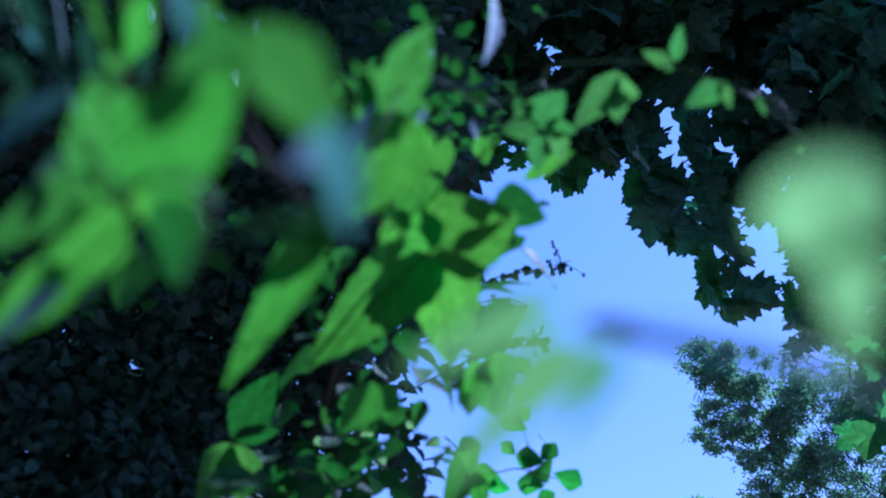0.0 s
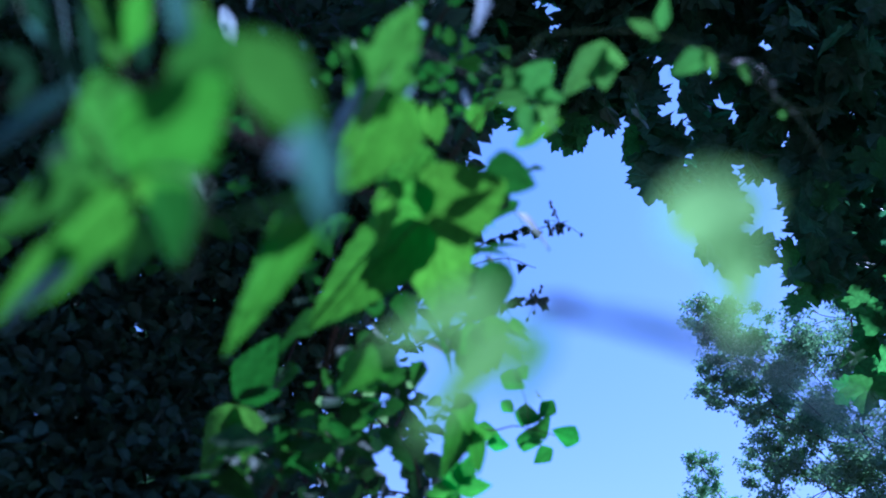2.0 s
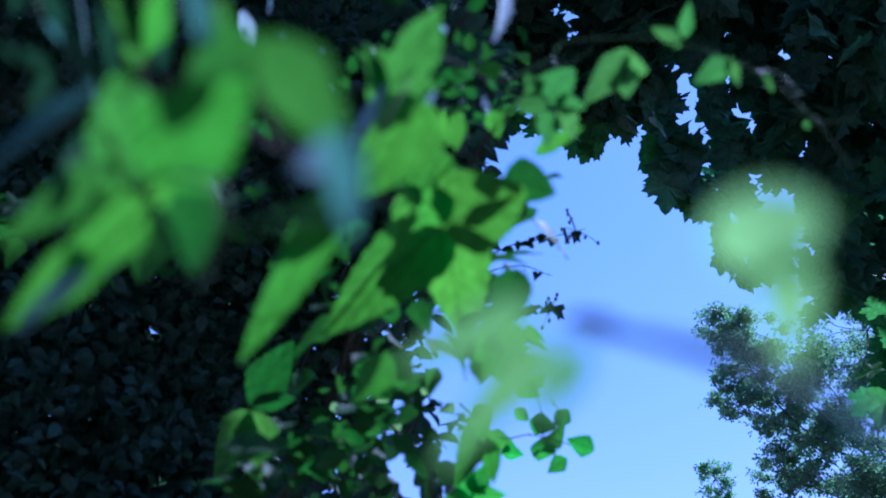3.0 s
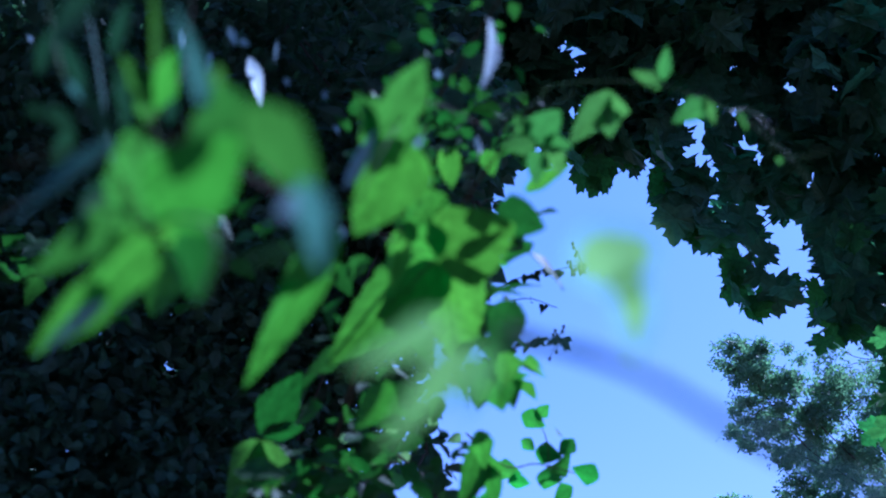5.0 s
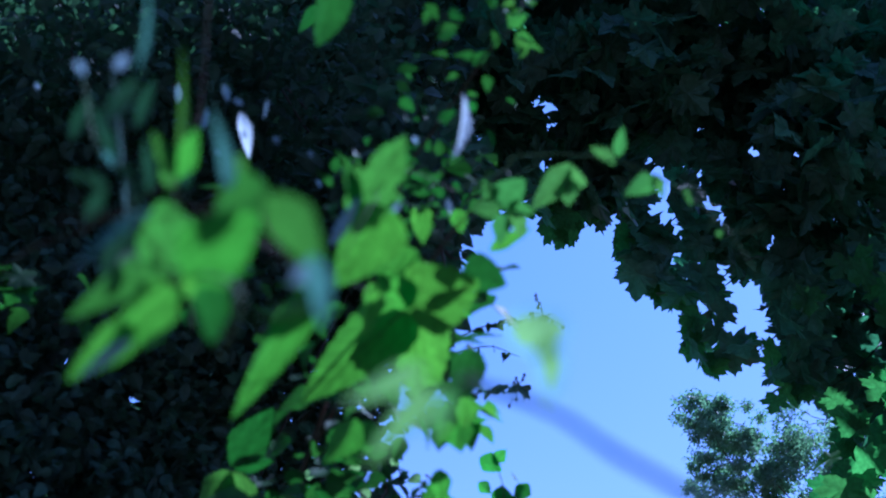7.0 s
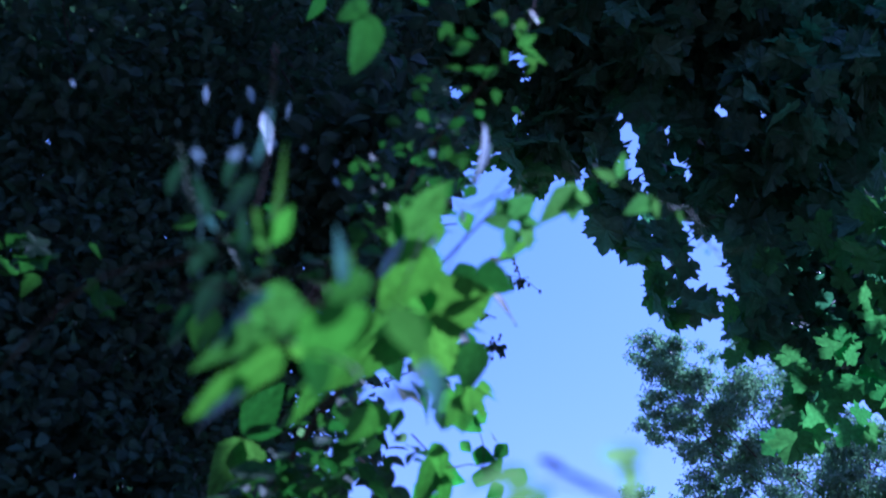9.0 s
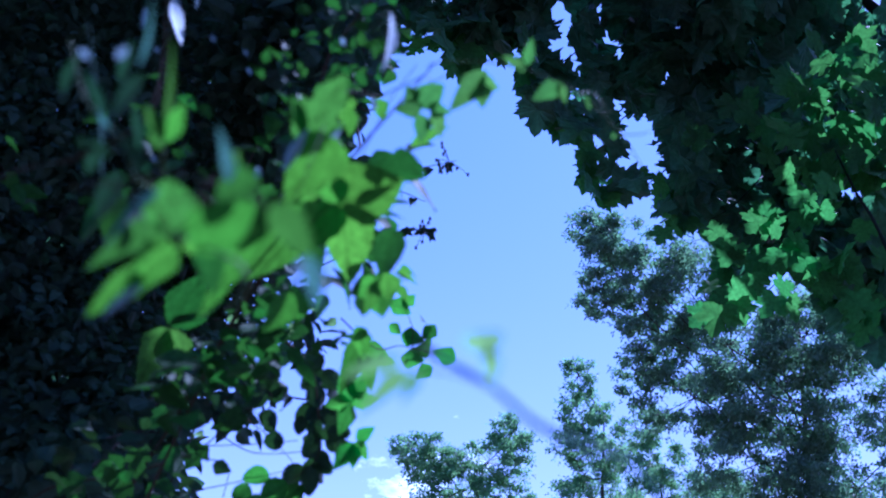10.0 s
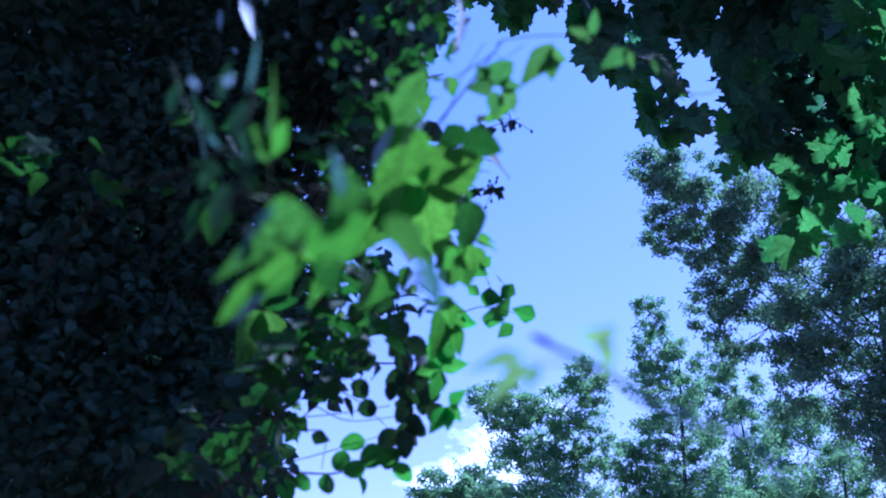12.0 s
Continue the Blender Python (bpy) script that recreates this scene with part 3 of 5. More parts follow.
def rim_leaves(limb, a, b, step=0.05):
    """Drooping leaves with their tips along one stretch of the rim."""
    a, b = np.array((a[0], 4.3, a[1])), np.array((b[0], 4.3, b[1]))
    along = (b - a) / np.linalg.norm(b - a)
    inward = np.array((along[2], 0, -along[0]))
    if inward[2] > 0.3:
        inward = inward * 0.4
    for k in range(max(1, round(np.linalg.norm(b - a) / step))):
        tip = a + along * (k + rng.uniform(0.2, 0.8)) * step
        way = inward + np.array((rng.normal(0, 0.35), 0, -0.75 + rng.normal(0, 0.2)))
        long = rng.uniform(0.085, 0.13)
        base = tip - way / np.linalg.norm(way) * long
        s = rng.uniform(0.97, 1.06)
        base, tip = HEART + (base - HEART) * s, HEART + (tip + np.array((0, rng.normal(0, 0.03), 0)) - HEART) * s
        leaf(limb, "maple", base, tip, long * rng.uniform(0.95, 1.15), (rng.normal(0, 0.35), 0.75, 0.45 + rng.normal(0, 0.25)), MAPLE)


def spray(parent, at, n, size=0.11):
    """A few leaves of one sunlit twig."""
    for k in range(n):
        way = Vector((rng.normal(0, 0.7), rng.normal(0, 0.3), rng.normal(-0.6, 0.4))).normalized()
        base = Vector(at) + Vector(rng.normal(0, 0.045, 3))
        leaf(parent, "maple", base, base + way * size * rng.uniform(0.75, 1.2), size * rng.uniform(0.85, 1.2), (0.35 + rng.normal(0, 0.25), 0.65, 0.5), MAPLE)


CROWN = []
bough((0.624, 4.064, 4.978), (0.379, 0.5, 0.215), 4)
bough((1.486, 4.154, 4.661), (0.404, 0.6, 0.404), 6)
bough((1.555, 4.271, 4.076), (0.255, 0.4, 0.364), 6)
bough((1.317, 4.014, 5.357), (0.856, 0.8, 0.348), 6)
bough((0.036, 4.004, 5.047), (0.354, 0.4, 0.227), 3.2)
bough((1.068, 4.645, 6.211), (1.591, 1.2, 0.509), 6)
bough((-0.196, 4.061, 5.547), (0.954, 0.6, 0.327), 5)
bough((0.533, 4.321, 4.653), (0.227, 0.3, 0.131), 4)
bough((0.421, 4.274, 4.551), (0.198, 0.25, 0.074), 3)
bough((1.935, 4.951, 4.297), (0.586, 0.4, 0.351), 6)
bough((1.398, 4.423, 3.82), (0.253, 0.4, 0.227), 5)
bough((2.01, 3.882, 4.855), (0.446, 0.5, 0.394), 6)
bough((2.298, 4.086, 4.393), (0.394, 0.5, 0.473), 6)
bough((2.488, 5.362, 5.401), (0.584, 0.4, 0.446), 4)
bough((2.457, 5.397, 5.579), (0.592, 0.4, 0.523), 4.5)
bough((2.026, 5.248, 5.815), (0.412, 0.4, 0.309), 4)
bough((2.297, 5.28, 4.831), (0.356, 0.3, 0.145), 4)
bough((0.508, 4.603, 4.685), (0.158, 0.25, 0.105), 2.5)
bough((1.937, 4.277, 3.76), (0.202, 0.4, 0.278), 5)
bough((1.887, 3.735, 3.918), (0.348, 0.6, 0.418), 6)
curtain(0.3, 2.7, 3.0, 4.6, 5.5)
curtain(-0.2, 2.7, 4.6, 5.4, 4.5)
curtain(-0.7, 0.3, 4.35, 4.9, 1.6)
# boughs added overhead, mostly unseen, to shade what stands under the crown
bough((-1.6, 2.4, 5.2), (1.3, 1.2, 0.5), 4, 0.17)
bough((-1.4, 4.4, 5.3), (1.6, 1.2, 0.5), 5, 0.17)
bough((-0.8, -0.9, 5.7), (2.6, 2.2, 0.6), 0.7, 0.17)
bough((4.2, 3.0, 5.6), (1.2, 1.6, 0.6), 4, 0.17)
bough((2.4, -0.8, 5.4), (2.0, 1.7, 0.6), 0.7, 0.17)
# small unseen bough added to dapple the top of the creeper
bough((1.48, 2.576, 5.143), (0.15, 0.15, 0.15), 1.6)
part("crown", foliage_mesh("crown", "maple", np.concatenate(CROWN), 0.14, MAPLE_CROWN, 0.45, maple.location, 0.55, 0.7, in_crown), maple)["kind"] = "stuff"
for a, b, c, r in (((3.3, 5.2, 4.8), (2.4, 5.3, 5.2), (1.2, 5.1, 5.4), 0.05), ((3.3, 5.2, 4.6), (2.2, 4.8, 5.4), (0.6, 4.6, 5.6), 0.06), ((3.2, 5.1, 5.6), (1.0, 4.0, 6.2), (-1.4, 3.2, 5.4), 0.07)):
    part("limb", tube_mesh("limb", [a, b, c], r * 0.7, 0.008, TWIG, 8, 7, 0.1, maple.location), maple)
for first in range(0, len(RIM) - 1, 4):
    x, z = RIM[min(first + 2, len(RIM) - 1)]
    limb = part("limb", tube_mesh("limb", [(x + 0.35, 4.5, z + 0.4), (x + 0.2, 4.42, z + 0.22), (x + 0.06, 4.36, z + 0.1)], 0.004, 0.0012, TWIG, 6, 5, 0.1, maple.location), maple)
    for k in range(first, min(first + 4, len(RIM) - 1)):
        rim_leaves(limb, RIM[k], RIM[k + 1])
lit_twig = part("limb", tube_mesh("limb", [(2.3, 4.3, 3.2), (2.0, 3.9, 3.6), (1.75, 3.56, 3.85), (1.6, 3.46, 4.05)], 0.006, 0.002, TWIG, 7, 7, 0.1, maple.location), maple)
for at, n in (((1.661, 3.465, 4.01), 2), ((1.793, 3.465, 4.013), 4), ((1.613, 3.513, 3.887), 2), ((1.765, 3.523, 3.862), 4), ((1.799, 3.593, 3.683), 6), ((1.686, 3.564, 3.757), 4),
              ((1.837, 3.553, 3.788), 6), ((1.777, 3.773, 3.222), 5), ((1.644, 3.736, 3.313), 4), ((1.82, 3.72, 3.36), 5)):
    spray(lit_twig, at, n)
side_twig = part("limb", tube_mesh("limb", [(1.874, 3.565, 3.205), (1.785, 3.502, 3.365), (1.726, 3.471, 3.444), (1.676, 3.44, 3.524), (1.633, 3.412, 3.595)], 0.007, 0.003, TWIG, 7, 7, 0.1, maple.location), maple)
for at, n in (((1.566, 3.254, 3.861), 4), ((1.68, 3.205, 3.852), 3), ((1.692, 3.262, 3.705), 4), ((1.501, 3.282, 3.789), 3), ((1.413, 3.341, 3.637), 2), ((1.704, 3.412, 3.596), 4), ((1.667, 3.45, 3.497), 3), ((1.741, 3.394, 3.641), 3)):
    spray(side_twig, at, n, 0.1)
leaf(maple, "maple", (1.394, 3.851, 3.332), (1.366, 3.813, 3.44), 0.1086, (0.174, 0.914, 0.367), MAPLE)
leaf(maple, "maple", (1.345, 3.893, 3.261), (1.257, 3.923, 3.241), 0.1194, (-0.361, -0.566, 0.742), MAPLE)
leaf(maple, "maple", (1.393, 3.885, 3.245), (1.486, 3.865, 3.224), 0.1303, (0.296, 0.569, 0.767), MAPLE)
leaf(maple, "maple", (1.328, 3.826, 3.159), (1.316, 3.869, 3.045), 0.1591, (0.572, 0.785, 0.237), MAPLE)
leaf(maple, "maple", (1.398, 3.85, 3.188), (1.433, 3.872, 3.097), 0.118, (0.646, 0.644, 0.41), MAPLE)
leaf(maple, "maple", (1.314, 3.933, 3.177), (1.254, 3.97, 3.114), 0.1086, (0.354, 0.912, 0.206), MAPLE)
leaf(maple, "maple", (1.394, 3.847, 3.341), (1.432, 3.821, 3.374), 0.0977, (-0.012, 0.788, 0.616), MAPLE)
leaf(maple, "maple", (1.162, 3.947, 3.506), (1.151, 3.979, 3.439), 0.0889, (0.527, 0.799, 0.291), MAPLE)
leaf(maple, "maple", (1.362, 3.916, 3.463), (1.333, 3.897, 3.525), 0.0889, (0.209, 0.9, 0.383), MAPLE)
leaf(maple, "maple", (1.465, 3.597, 3.805), (1.504, 3.636, 3.711), 0.1303, (0.622, 0.597, 0.506), MAPLE)
leaf(maple, "maple", (1.428, 3.596, 3.829), (1.363, 3.63, 3.804), 0.1194, (0.309, 0.867, 0.392), MAPLE)
leaf(maple, "maple", (1.58, 3.488, 3.715), (1.617, 3.533, 3.606), 0.1272, (0.642, 0.604, 0.472), MAPLE)
leaf(maple, "maple", (1.559, 3.445, 3.802), (1.505, 3.439, 3.845), 0.1273, (0.287, 0.83, 0.478), MAPLE)
leaf(maple, "maple", (1.584, 3.424, 3.821), (1.629, 3.446, 3.755), 0.1273, (0.615, 0.522, 0.591), MAPLE)
leaf(maple, "maple", (1.274, 3.847, 3.883), (1.305, 3.881, 3.804), 0.1136, (0.595, 0.623, 0.508), MAPLE)
leaf(maple, "maple", (1.295, 3.853, 3.862), (1.224, 3.881, 3.843), 0.1136, (0.248, 0.884, 0.397), MAPLE)
leaf(maple, "maple", (1.507, 3.843, 3.529), (1.459, 3.885, 3.47), 0.1222, (0.423, 0.865, 0.27), MAPLE)
leaf(maple, "maple", (1.526, 3.847, 3.508), (1.583, 3.853, 3.452), 0.1222, (0.567, 0.53, 0.631), MAPLE)
leaf(maple, "maple", (1.517, 3.84, 3.528), (1.535, 3.805, 3.591), 0.1111, (0.055, 0.874, 0.482), MAPLE)
leaf(maple, "maple", (1.652, 3.761, 3.342), (1.598, 3.801, 3.294), 0.1194, (0.401, 0.877, 0.265), MAPLE)
leaf(maple, "maple", (1.666, 3.765, 3.321), (1.704, 3.783, 3.241), 0.1194, (0.667, 0.594, 0.451), MAPLE)
leaf(maple, "maple", (1.512, 3.57, 3.607), (1.566, 3.583, 3.546), 0.1273, (0.587, 0.522, 0.619), MAPLE)
leaf(maple, "maple", (1.584, 3.586, 3.525), (1.55, 3.63, 3.46), 0.1273, (0.497, 0.819, 0.288), MAPLE)
leaf(maple, "maple", (1.617, 3.533, 3.606), (1.67, 3.553, 3.527), 0.1273, (0.631, 0.538, 0.559), MAPLE)
leaf(maple, "maple", (1.567, 3.625, 3.457), (1.62, 3.643, 3.377), 0.1166, (0.633, 0.556, 0.539), MAPLE)
leaf(maple, "maple", (1.377, 3.675, 3.925), (1.34, 3.724, 3.86), 0.1111, (0.461, 0.816, 0.348), MAPLE)
leaf(maple, "maple", (1.405, 3.664, 3.929), (1.473, 3.665, 3.891), 0.1111, (0.425, 0.476, 0.77), MAPLE)
leaf(maple, "maple", (1.505, 3.646, 3.693), (1.45, 3.678, 3.667), 0.1086, (0.336, 0.871, 0.359), MAPLE)
leaf(maple, "maple", (1.637, 3.597, 3.463), (1.689, 3.606, 3.401), 0.1273, (0.615, 0.525, 0.589), MAPLE)
leaf(maple, "maple", (1.542, 3.85, 3.217), (1.503, 3.892, 3.135), 0.1086, (0.493, 0.845, 0.207), MAPLE)
leaf(maple, "maple", (1.578, 3.843, 3.202), (1.622, 3.858, 3.12), 0.1086, (0.658, 0.597, 0.458), MAPLE)
leaf(maple, "maple", (1.551, 3.84, 3.235), (1.597, 3.816, 3.257), 0.0977, (0.054, 0.726, 0.686), MAPLE)

# ---- thicket ----
def shrub(base, clumps, size, label, back=False):
    """A dense bush: bent stems out of the ground, and clumps of small leaves. clumps: centre, radii, cover."""
    bush = thing("shrub", base, label, "shrub", "shrubs of the thicket")
    spots = []
    for c, r, cover in clumps:
        n = int(cover * math.pi * r[0] * r[2] / (0.3 * size * size))
        spots.append(chinked(ball(c, r, n)))
        heart = np.array(clumps[0][0])
        start = base if c is clumps[0][0] else heart
        mid = (np.array(start) * 0.4 + np.array(c) * 0.6) + rng.normal(0, 0.12, 3)
        part("stem", tube_mesh("stem", [start, mid, np.array(c)], 0.006 if start is base else 0.003, 0.002, BARK, 6, 7, 0.12, bush.location), bush)
        for e in ball(c, r, 4, 0.6):
            part("twig", tube_mesh("twig", [np.array(c), (np.array(c) + e) / 2 + rng.normal(0, 0.04, 3), e], 0.004, 0.0015, BARK, 5, 4, 0.1, bush.location), bush)
    part("foliage", foliage_mesh("foliage", "plate", np.concatenate(spots), size, SHRUB, 0.7, bush.location, 0.8), bush)["kind"] = "stuff"
    return bush


shrub((-1.552, 2.756, 0), [
    ((-0.873, 2.404, 3.461), (0.5, 0.5, 0.348), 3),
    ((-0.453, 2.518, 3.718), (0.407, 0.4, 0.266), 3),
    ((-1.229, 2.448, 3.068), (0.455, 0.5, 0.606), 3),
], 0.04, "dense dark green shrub in the maple's shade")
shrub((-1.349, 3.019, 0), [
    ((-0.738, 2.572, 2.894), (0.467, 0.45, 0.283), 3.2),
    ((-0.837, 2.654, 2.581), (0.467, 0.5, 0.311), 3.2),
    ((-0.497, 2.92, 2.839), (0.303, 0.4, 0.348), 3),
    ((-0.522, 2.731, 3.208), (0.348, 0.4, 0.303), 3.2),
], 0.036, "dark thicket shrub with small leaves")
shrub((-1.349, 3.043, 0), [
    ((-0.802, 2.641, 2.328), (0.483, 0.5, 0.351), 3.2),
    ((-0.61, 2.742, 2.163), (0.381, 0.5, 0.22), 3),
    ((-0.647, 2.742, 2.583), (0.348, 0.4, 0.303), 3.2),
    ((-0.537, 2.845, 2.308), (0.227, 0.3, 0.227), 3),
], 0.034, "dark twiggy shrub in deep shade")
shrub((-1.772, 4.22, 0), [
    ((-1.33, 3.748, 4.237), (1.162, 0.8, 0.813), 1.7),
    ((-1.408, 4.239, 3.241), (0.976, 0.8, 0.813), 1.7),
    ((-1.503, 4.188, 2.492), (0.976, 0.8, 0.743), 1.7),
    ((-0.491, 3.551, 4.547), (0.511, 0.5, 0.489), 4),
    ((-0.627, 3.875, 4.057), (0.333, 0.5, 0.444), 4),
], 0.09, "tall shrub with broad dark leaves")
shrub((-2.602, 5.558, 0), [
    ((-2.29, 5.011, 5.32), (1.641, 0.8, 1.641), 2),
    ((-2.359, 5.935, 3.384), (1.412, 0.8, 1.379), 2),
    ((-1.058, 4.828, 6.157), (1.083, 0.8, 0.853), 5),
], 0.16, "tall dark shrub with large leaves in deep shade")
shrub((-0.76, 2.951, 0), [
    ((-0.098, 2.568, 3.278), (0.197, 0.3, 0.197), 6),
    ((0.01, 2.308, 2.942), (0.092, 0.2, 0.171), 4),
    ((-0.143, 2.849, 3.176), (0.152, 0.3, 0.364), 4),
    ((-0.033, 2.506, 3.39), (0.197, 0.3, 0.182), 6),
    ((0.085, 2.26, 3.045), (0.112, 0.2, 0.249), 4.5),
    ((-0.182, 3.416, 3.803), (0.222, 0.3, 0.263), 5),
], 0.06, "leafy shrub with small green leaves behind the creeper")
shrub((-0.933, 2.851, 0), [
    ((-0.171, 2.485, 2.416), (0.092, 0.2, 0.092), 1.6),
    ((-0.318, 2.414, 2.1), (0.164, 0.25, 0.101), 1.8),
    ((-0.373, 2.287, 2.152), (0.145, 0.2, 0.097), 1.6),
    ((-0.296, 2.49, 2.288), (0.118, 0.2, 0.118), 2),
    ((-0.117, 2.434, 2.364), (0.082, 0.2, 0.088), 2.5),
    ((-0.332, 3.07, 2.855), (0.188, 0.25, 0.235), 4),
    ((-0.025, 2.677, 2.613), (0.066, 0.2, 0.105), 2.2),
], 0.05, "green shrub with small rounded leaves")

# unseen trees added behind and beside the camera, closing off the clearing's sky light
for place, spread in (((-3.4, -1.5, 0), 2.0), ((0.2, -4.2, 0), 2.2), ((4.2, -2.0, 0), 2.1), ((6.4, 0.8, 0), 1.8), ((-4.4, 2.2, 0), 2.0)):
    tree = thing("broadleaf_tree", place, "unseen tree added to block sky light, with a dense low crown", "tree", "trees round the clearing")
    part("trunk", tube_mesh("trunk", [(0, 0, -0.1), (0.1, 0.05, 2.5), (0, 0, 6.0)], 0.14, 0.05, BARK, 9, 6, 0.1), tree)
    spots = [ball(c, (spread, spread, r), 700, 0.4) for c, r in (((0, 0, 1.6), 1.6), ((0, 0, 4.2), 1.8), ((0, 0, 6.4), 1.6))]
    part("crown", foliage_mesh("crown", "plate", np.concatenate(spots), 0.16, SHRUB, 0.7, (0, 0, 0), 0.8), tree)["kind"] = "stuff"


bramble = thing("bramble", (0.08, 2.051, 0), "arching bramble with rounded green leaves against the sky", "bramble")

def hanging_leaf(parent, kind, at, size, material, droop=0.7):
    """A leaf that hangs with its face to the open side of the thicket."""
    normal = Vector((rng.normal(0, 0.35), 0.8, 0.45 + rng.normal(0, 0.3)))
    way = Vector((rng.normal(0, 0.7), rng.normal(0, 0.2), -droop + rng.normal(0, 0.4))).normalized()
    s = size * rng.uniform(0.85, 1.2)
    at = Vector(at)
    return leaf(parent, kind, at - way * s * 0.5, at + way * s * 0.5, s * (rng.uniform(0.7, 0.85) if kind != "ivy" else 1.0), normal, material)


def cane(points, r0=0.0025, r1=0.001):
    return part("stem", tube_mesh("stem", points, r0, r1, STEM, 6, 7, 0.1, bramble.location), bramble)


arch = cane([(-0.319, 2.122, 2.017), (-0.199, 2.056, 2.067), (-0.103, 2.009, 2.064), (-0.026, 2.014, 2.062), (0.04, 2.012, 2.077), (0.106, 2.017, 2.071)], 0.0028, 0.001)
for at in (
    (0.001, 2.058, 2.124), (0.052, 1.93, 2.077), (-0.015, 2.019, 2.085), (0.013, 1.996, 2.066), (0.078, 1.996, 2.085), (-0.081, 2.01, 2.045),
    (-0.029, 1.959, 2.035), (-0.109, 2.013, 2.031), (0.099, 1.993, 2.059), (0.011, 2.124, 2.055),
):
    hanging_leaf(arch, "round", at, 0.044, BRAMBLE, 0.3)
fork = cane([(-0.067, 2.012, 2.355), (-0.018, 1.98, 2.301), (0.028, 1.952, 2.24), (0.012, 1.968, 2.193)])
chain = cane([(0.018, 2.009, 2.374), (0.09, 1.934, 2.297), (0.108, 1.959, 2.231), (0.115, 1.987, 2.155), (0.075, 2.001, 2.112)])
for k, at in enumerate((
    (0.039, 1.936, 2.312), (0.022, 1.926, 2.267), (0.054, 1.945, 2.228), (0.028, 1.939, 2.197), (0.008, 1.911, 2.227), (-0.009, 1.921, 2.274),
    (0.026, 1.967, 2.255), (0.097, 1.924, 2.298), (0.092, 1.979, 2.286), (0.129, 1.936, 2.274), (0.104, 1.954, 2.248), (0.085, 2.023, 2.234),
    (0.126, 1.986, 2.224), (0.116, 1.954, 2.187), (0.102, 1.976, 2.162), (0.115, 2.013, 2.148), (0.064, 2.075, 2.133), (0.101, 1.992, 2.108),
    (0.14, 1.944, 2.247), (0.14, 2.014, 2.201), (0.159, 1.953, 2.152),
)):
    hanging_leaf(fork if k < 7 else chain, "round", at, 0.046, SHADE_DARK)
    hanging_leaf(fork if k < 7 else chain, "round", Vector(at) + Vector((rng.normal(0, 0.015), 0.05, rng.normal(0, 0.015))), 0.036, SHADE_DARK)
for points in (
    [(-0.135, 2.074, 2.174), (-0.029, 2.076, 2.183), (0.067, 2.076, 2.196)], [(-0.179, 2.154, 2.094), (-0.059, 2.1, 2.114), (0.055, 2.094, 2.145)],
    [(-0.02, 2.012, 2.214), (0.02, 2.023, 2.189), (0.065, 2.04, 2.15)], [(-0.102, 2.132, 2.165), (-0.064, 2.138, 2.155), (-0.071, 2.16, 2.094)],
    [(0.018, 2.016, 2.354), (0.06, 2.024, 2.339), (0.069, 2.041, 2.294)], [(-0.071, 2.069, 2.195), (-0.008, 2.082, 2.17), (0.098, 2.084, 2.18)]):
    cane(points, 0.0012, 0.0007)
sunny = cane([(-0.442, 2.023, 1.977), (-0.324, 1.945, 2.063), (-0.205, 1.941, 2.091), (-0.086, 1.93, 2.136), (-0.031, 1.915, 2.187)])
for at in (
    (-0.136, 1.853, 2.169), (-0.116, 1.913, 2.112), (-0.028, 1.883, 2.18), (-0.169, 1.888, 2.102), (-0.268, 1.906, 2.058),
    (-0.181, 1.851, 2.047), (-0.081, 1.905, 2.122), (-0.124, 1.891, 2.053),
    (-0.204, 1.855, 2.085),
):
    hanging_leaf(sunny, "ivy", at, 0.044, SHADED_VINE)
    hanging_leaf(sunny, "ovate", Vector(at) + Vector((rng.normal(0, 0.03), 0.04, rng.normal(-0.01, 0.03))), 0.034, SHADE_DARK)
for at in (
    (0.071, 2.064, 2.448), (0.105, 2.082, 2.426), (0.02, 2.089, 2.394), (-0.035, 2.09, 2.379), (-0.16, 2.024, 2.458), (-0.143, 2.032, 2.449),
    (-0.076, 2.063, 2.414), (-0, 2.063, 2.432), (0.038, 2.082, 2.411), (-0.071, 1.872, 2.152),
):
    hanging_leaf(sunny, "ovate", at, 0.026, YOUNG, 0.2)
tip = cane([(0.124, 2.085, 2.437), (0.19, 2.104, 2.388), (0.238, 2.15, 2.409), (0.271, 2.152, 2.404), (0.316, 2.156, 2.394)], 0.0016, 0.0008)
cane([(0.263, 2.152, 2.404), (0.259, 2.136, 2.445), (0.242, 2.122, 2.481)], 0.001, 0.0006)
for at, size in (
    ((0.236, 2.124, 2.478), 0.047), ((0.253, 2.116, 2.493), 0.033), ((0.284, 2.159, 2.464), 0.058), ((0.227, 2.153, 2.443), 0.031),
    ((0.262, 2.148, 2.426), 0.047), ((0.28, 2.172, 2.414), 0.056), ((0.264, 2.155, 2.384), 0.040), ((0.287, 2.15, 2.358), 0.036),
    ((0.292, 2.151, 2.439), 0.044), ((0.192, 2.165, 2.401), 0.044), ((0.213, 2.157, 2.379), 0.040), ((0.325, 2.14, 2.392), 0.051),
):
    hanging_leaf(tip, "ovate", at, size, BRAMBLE, 0.1)
leaf(bramble, "ovate", (0.185, 1.659, 2.161), (0.169, 1.643, 2.214), 0.0309, (0.154, 0.938, 0.31), BRAMBLE)
leaf(bramble, "ovate", (0.185, 1.659, 2.161), (0.228, 1.657, 2.173), 0.0309, (-0.139, 0.803, 0.579), BRAMBLE)
leaf(bramble, "ovate", (0.185, 1.659, 2.161), (0.172, 1.668, 2.115), 0.0309, (0.183, 0.971, 0.154), BRAMBLE)
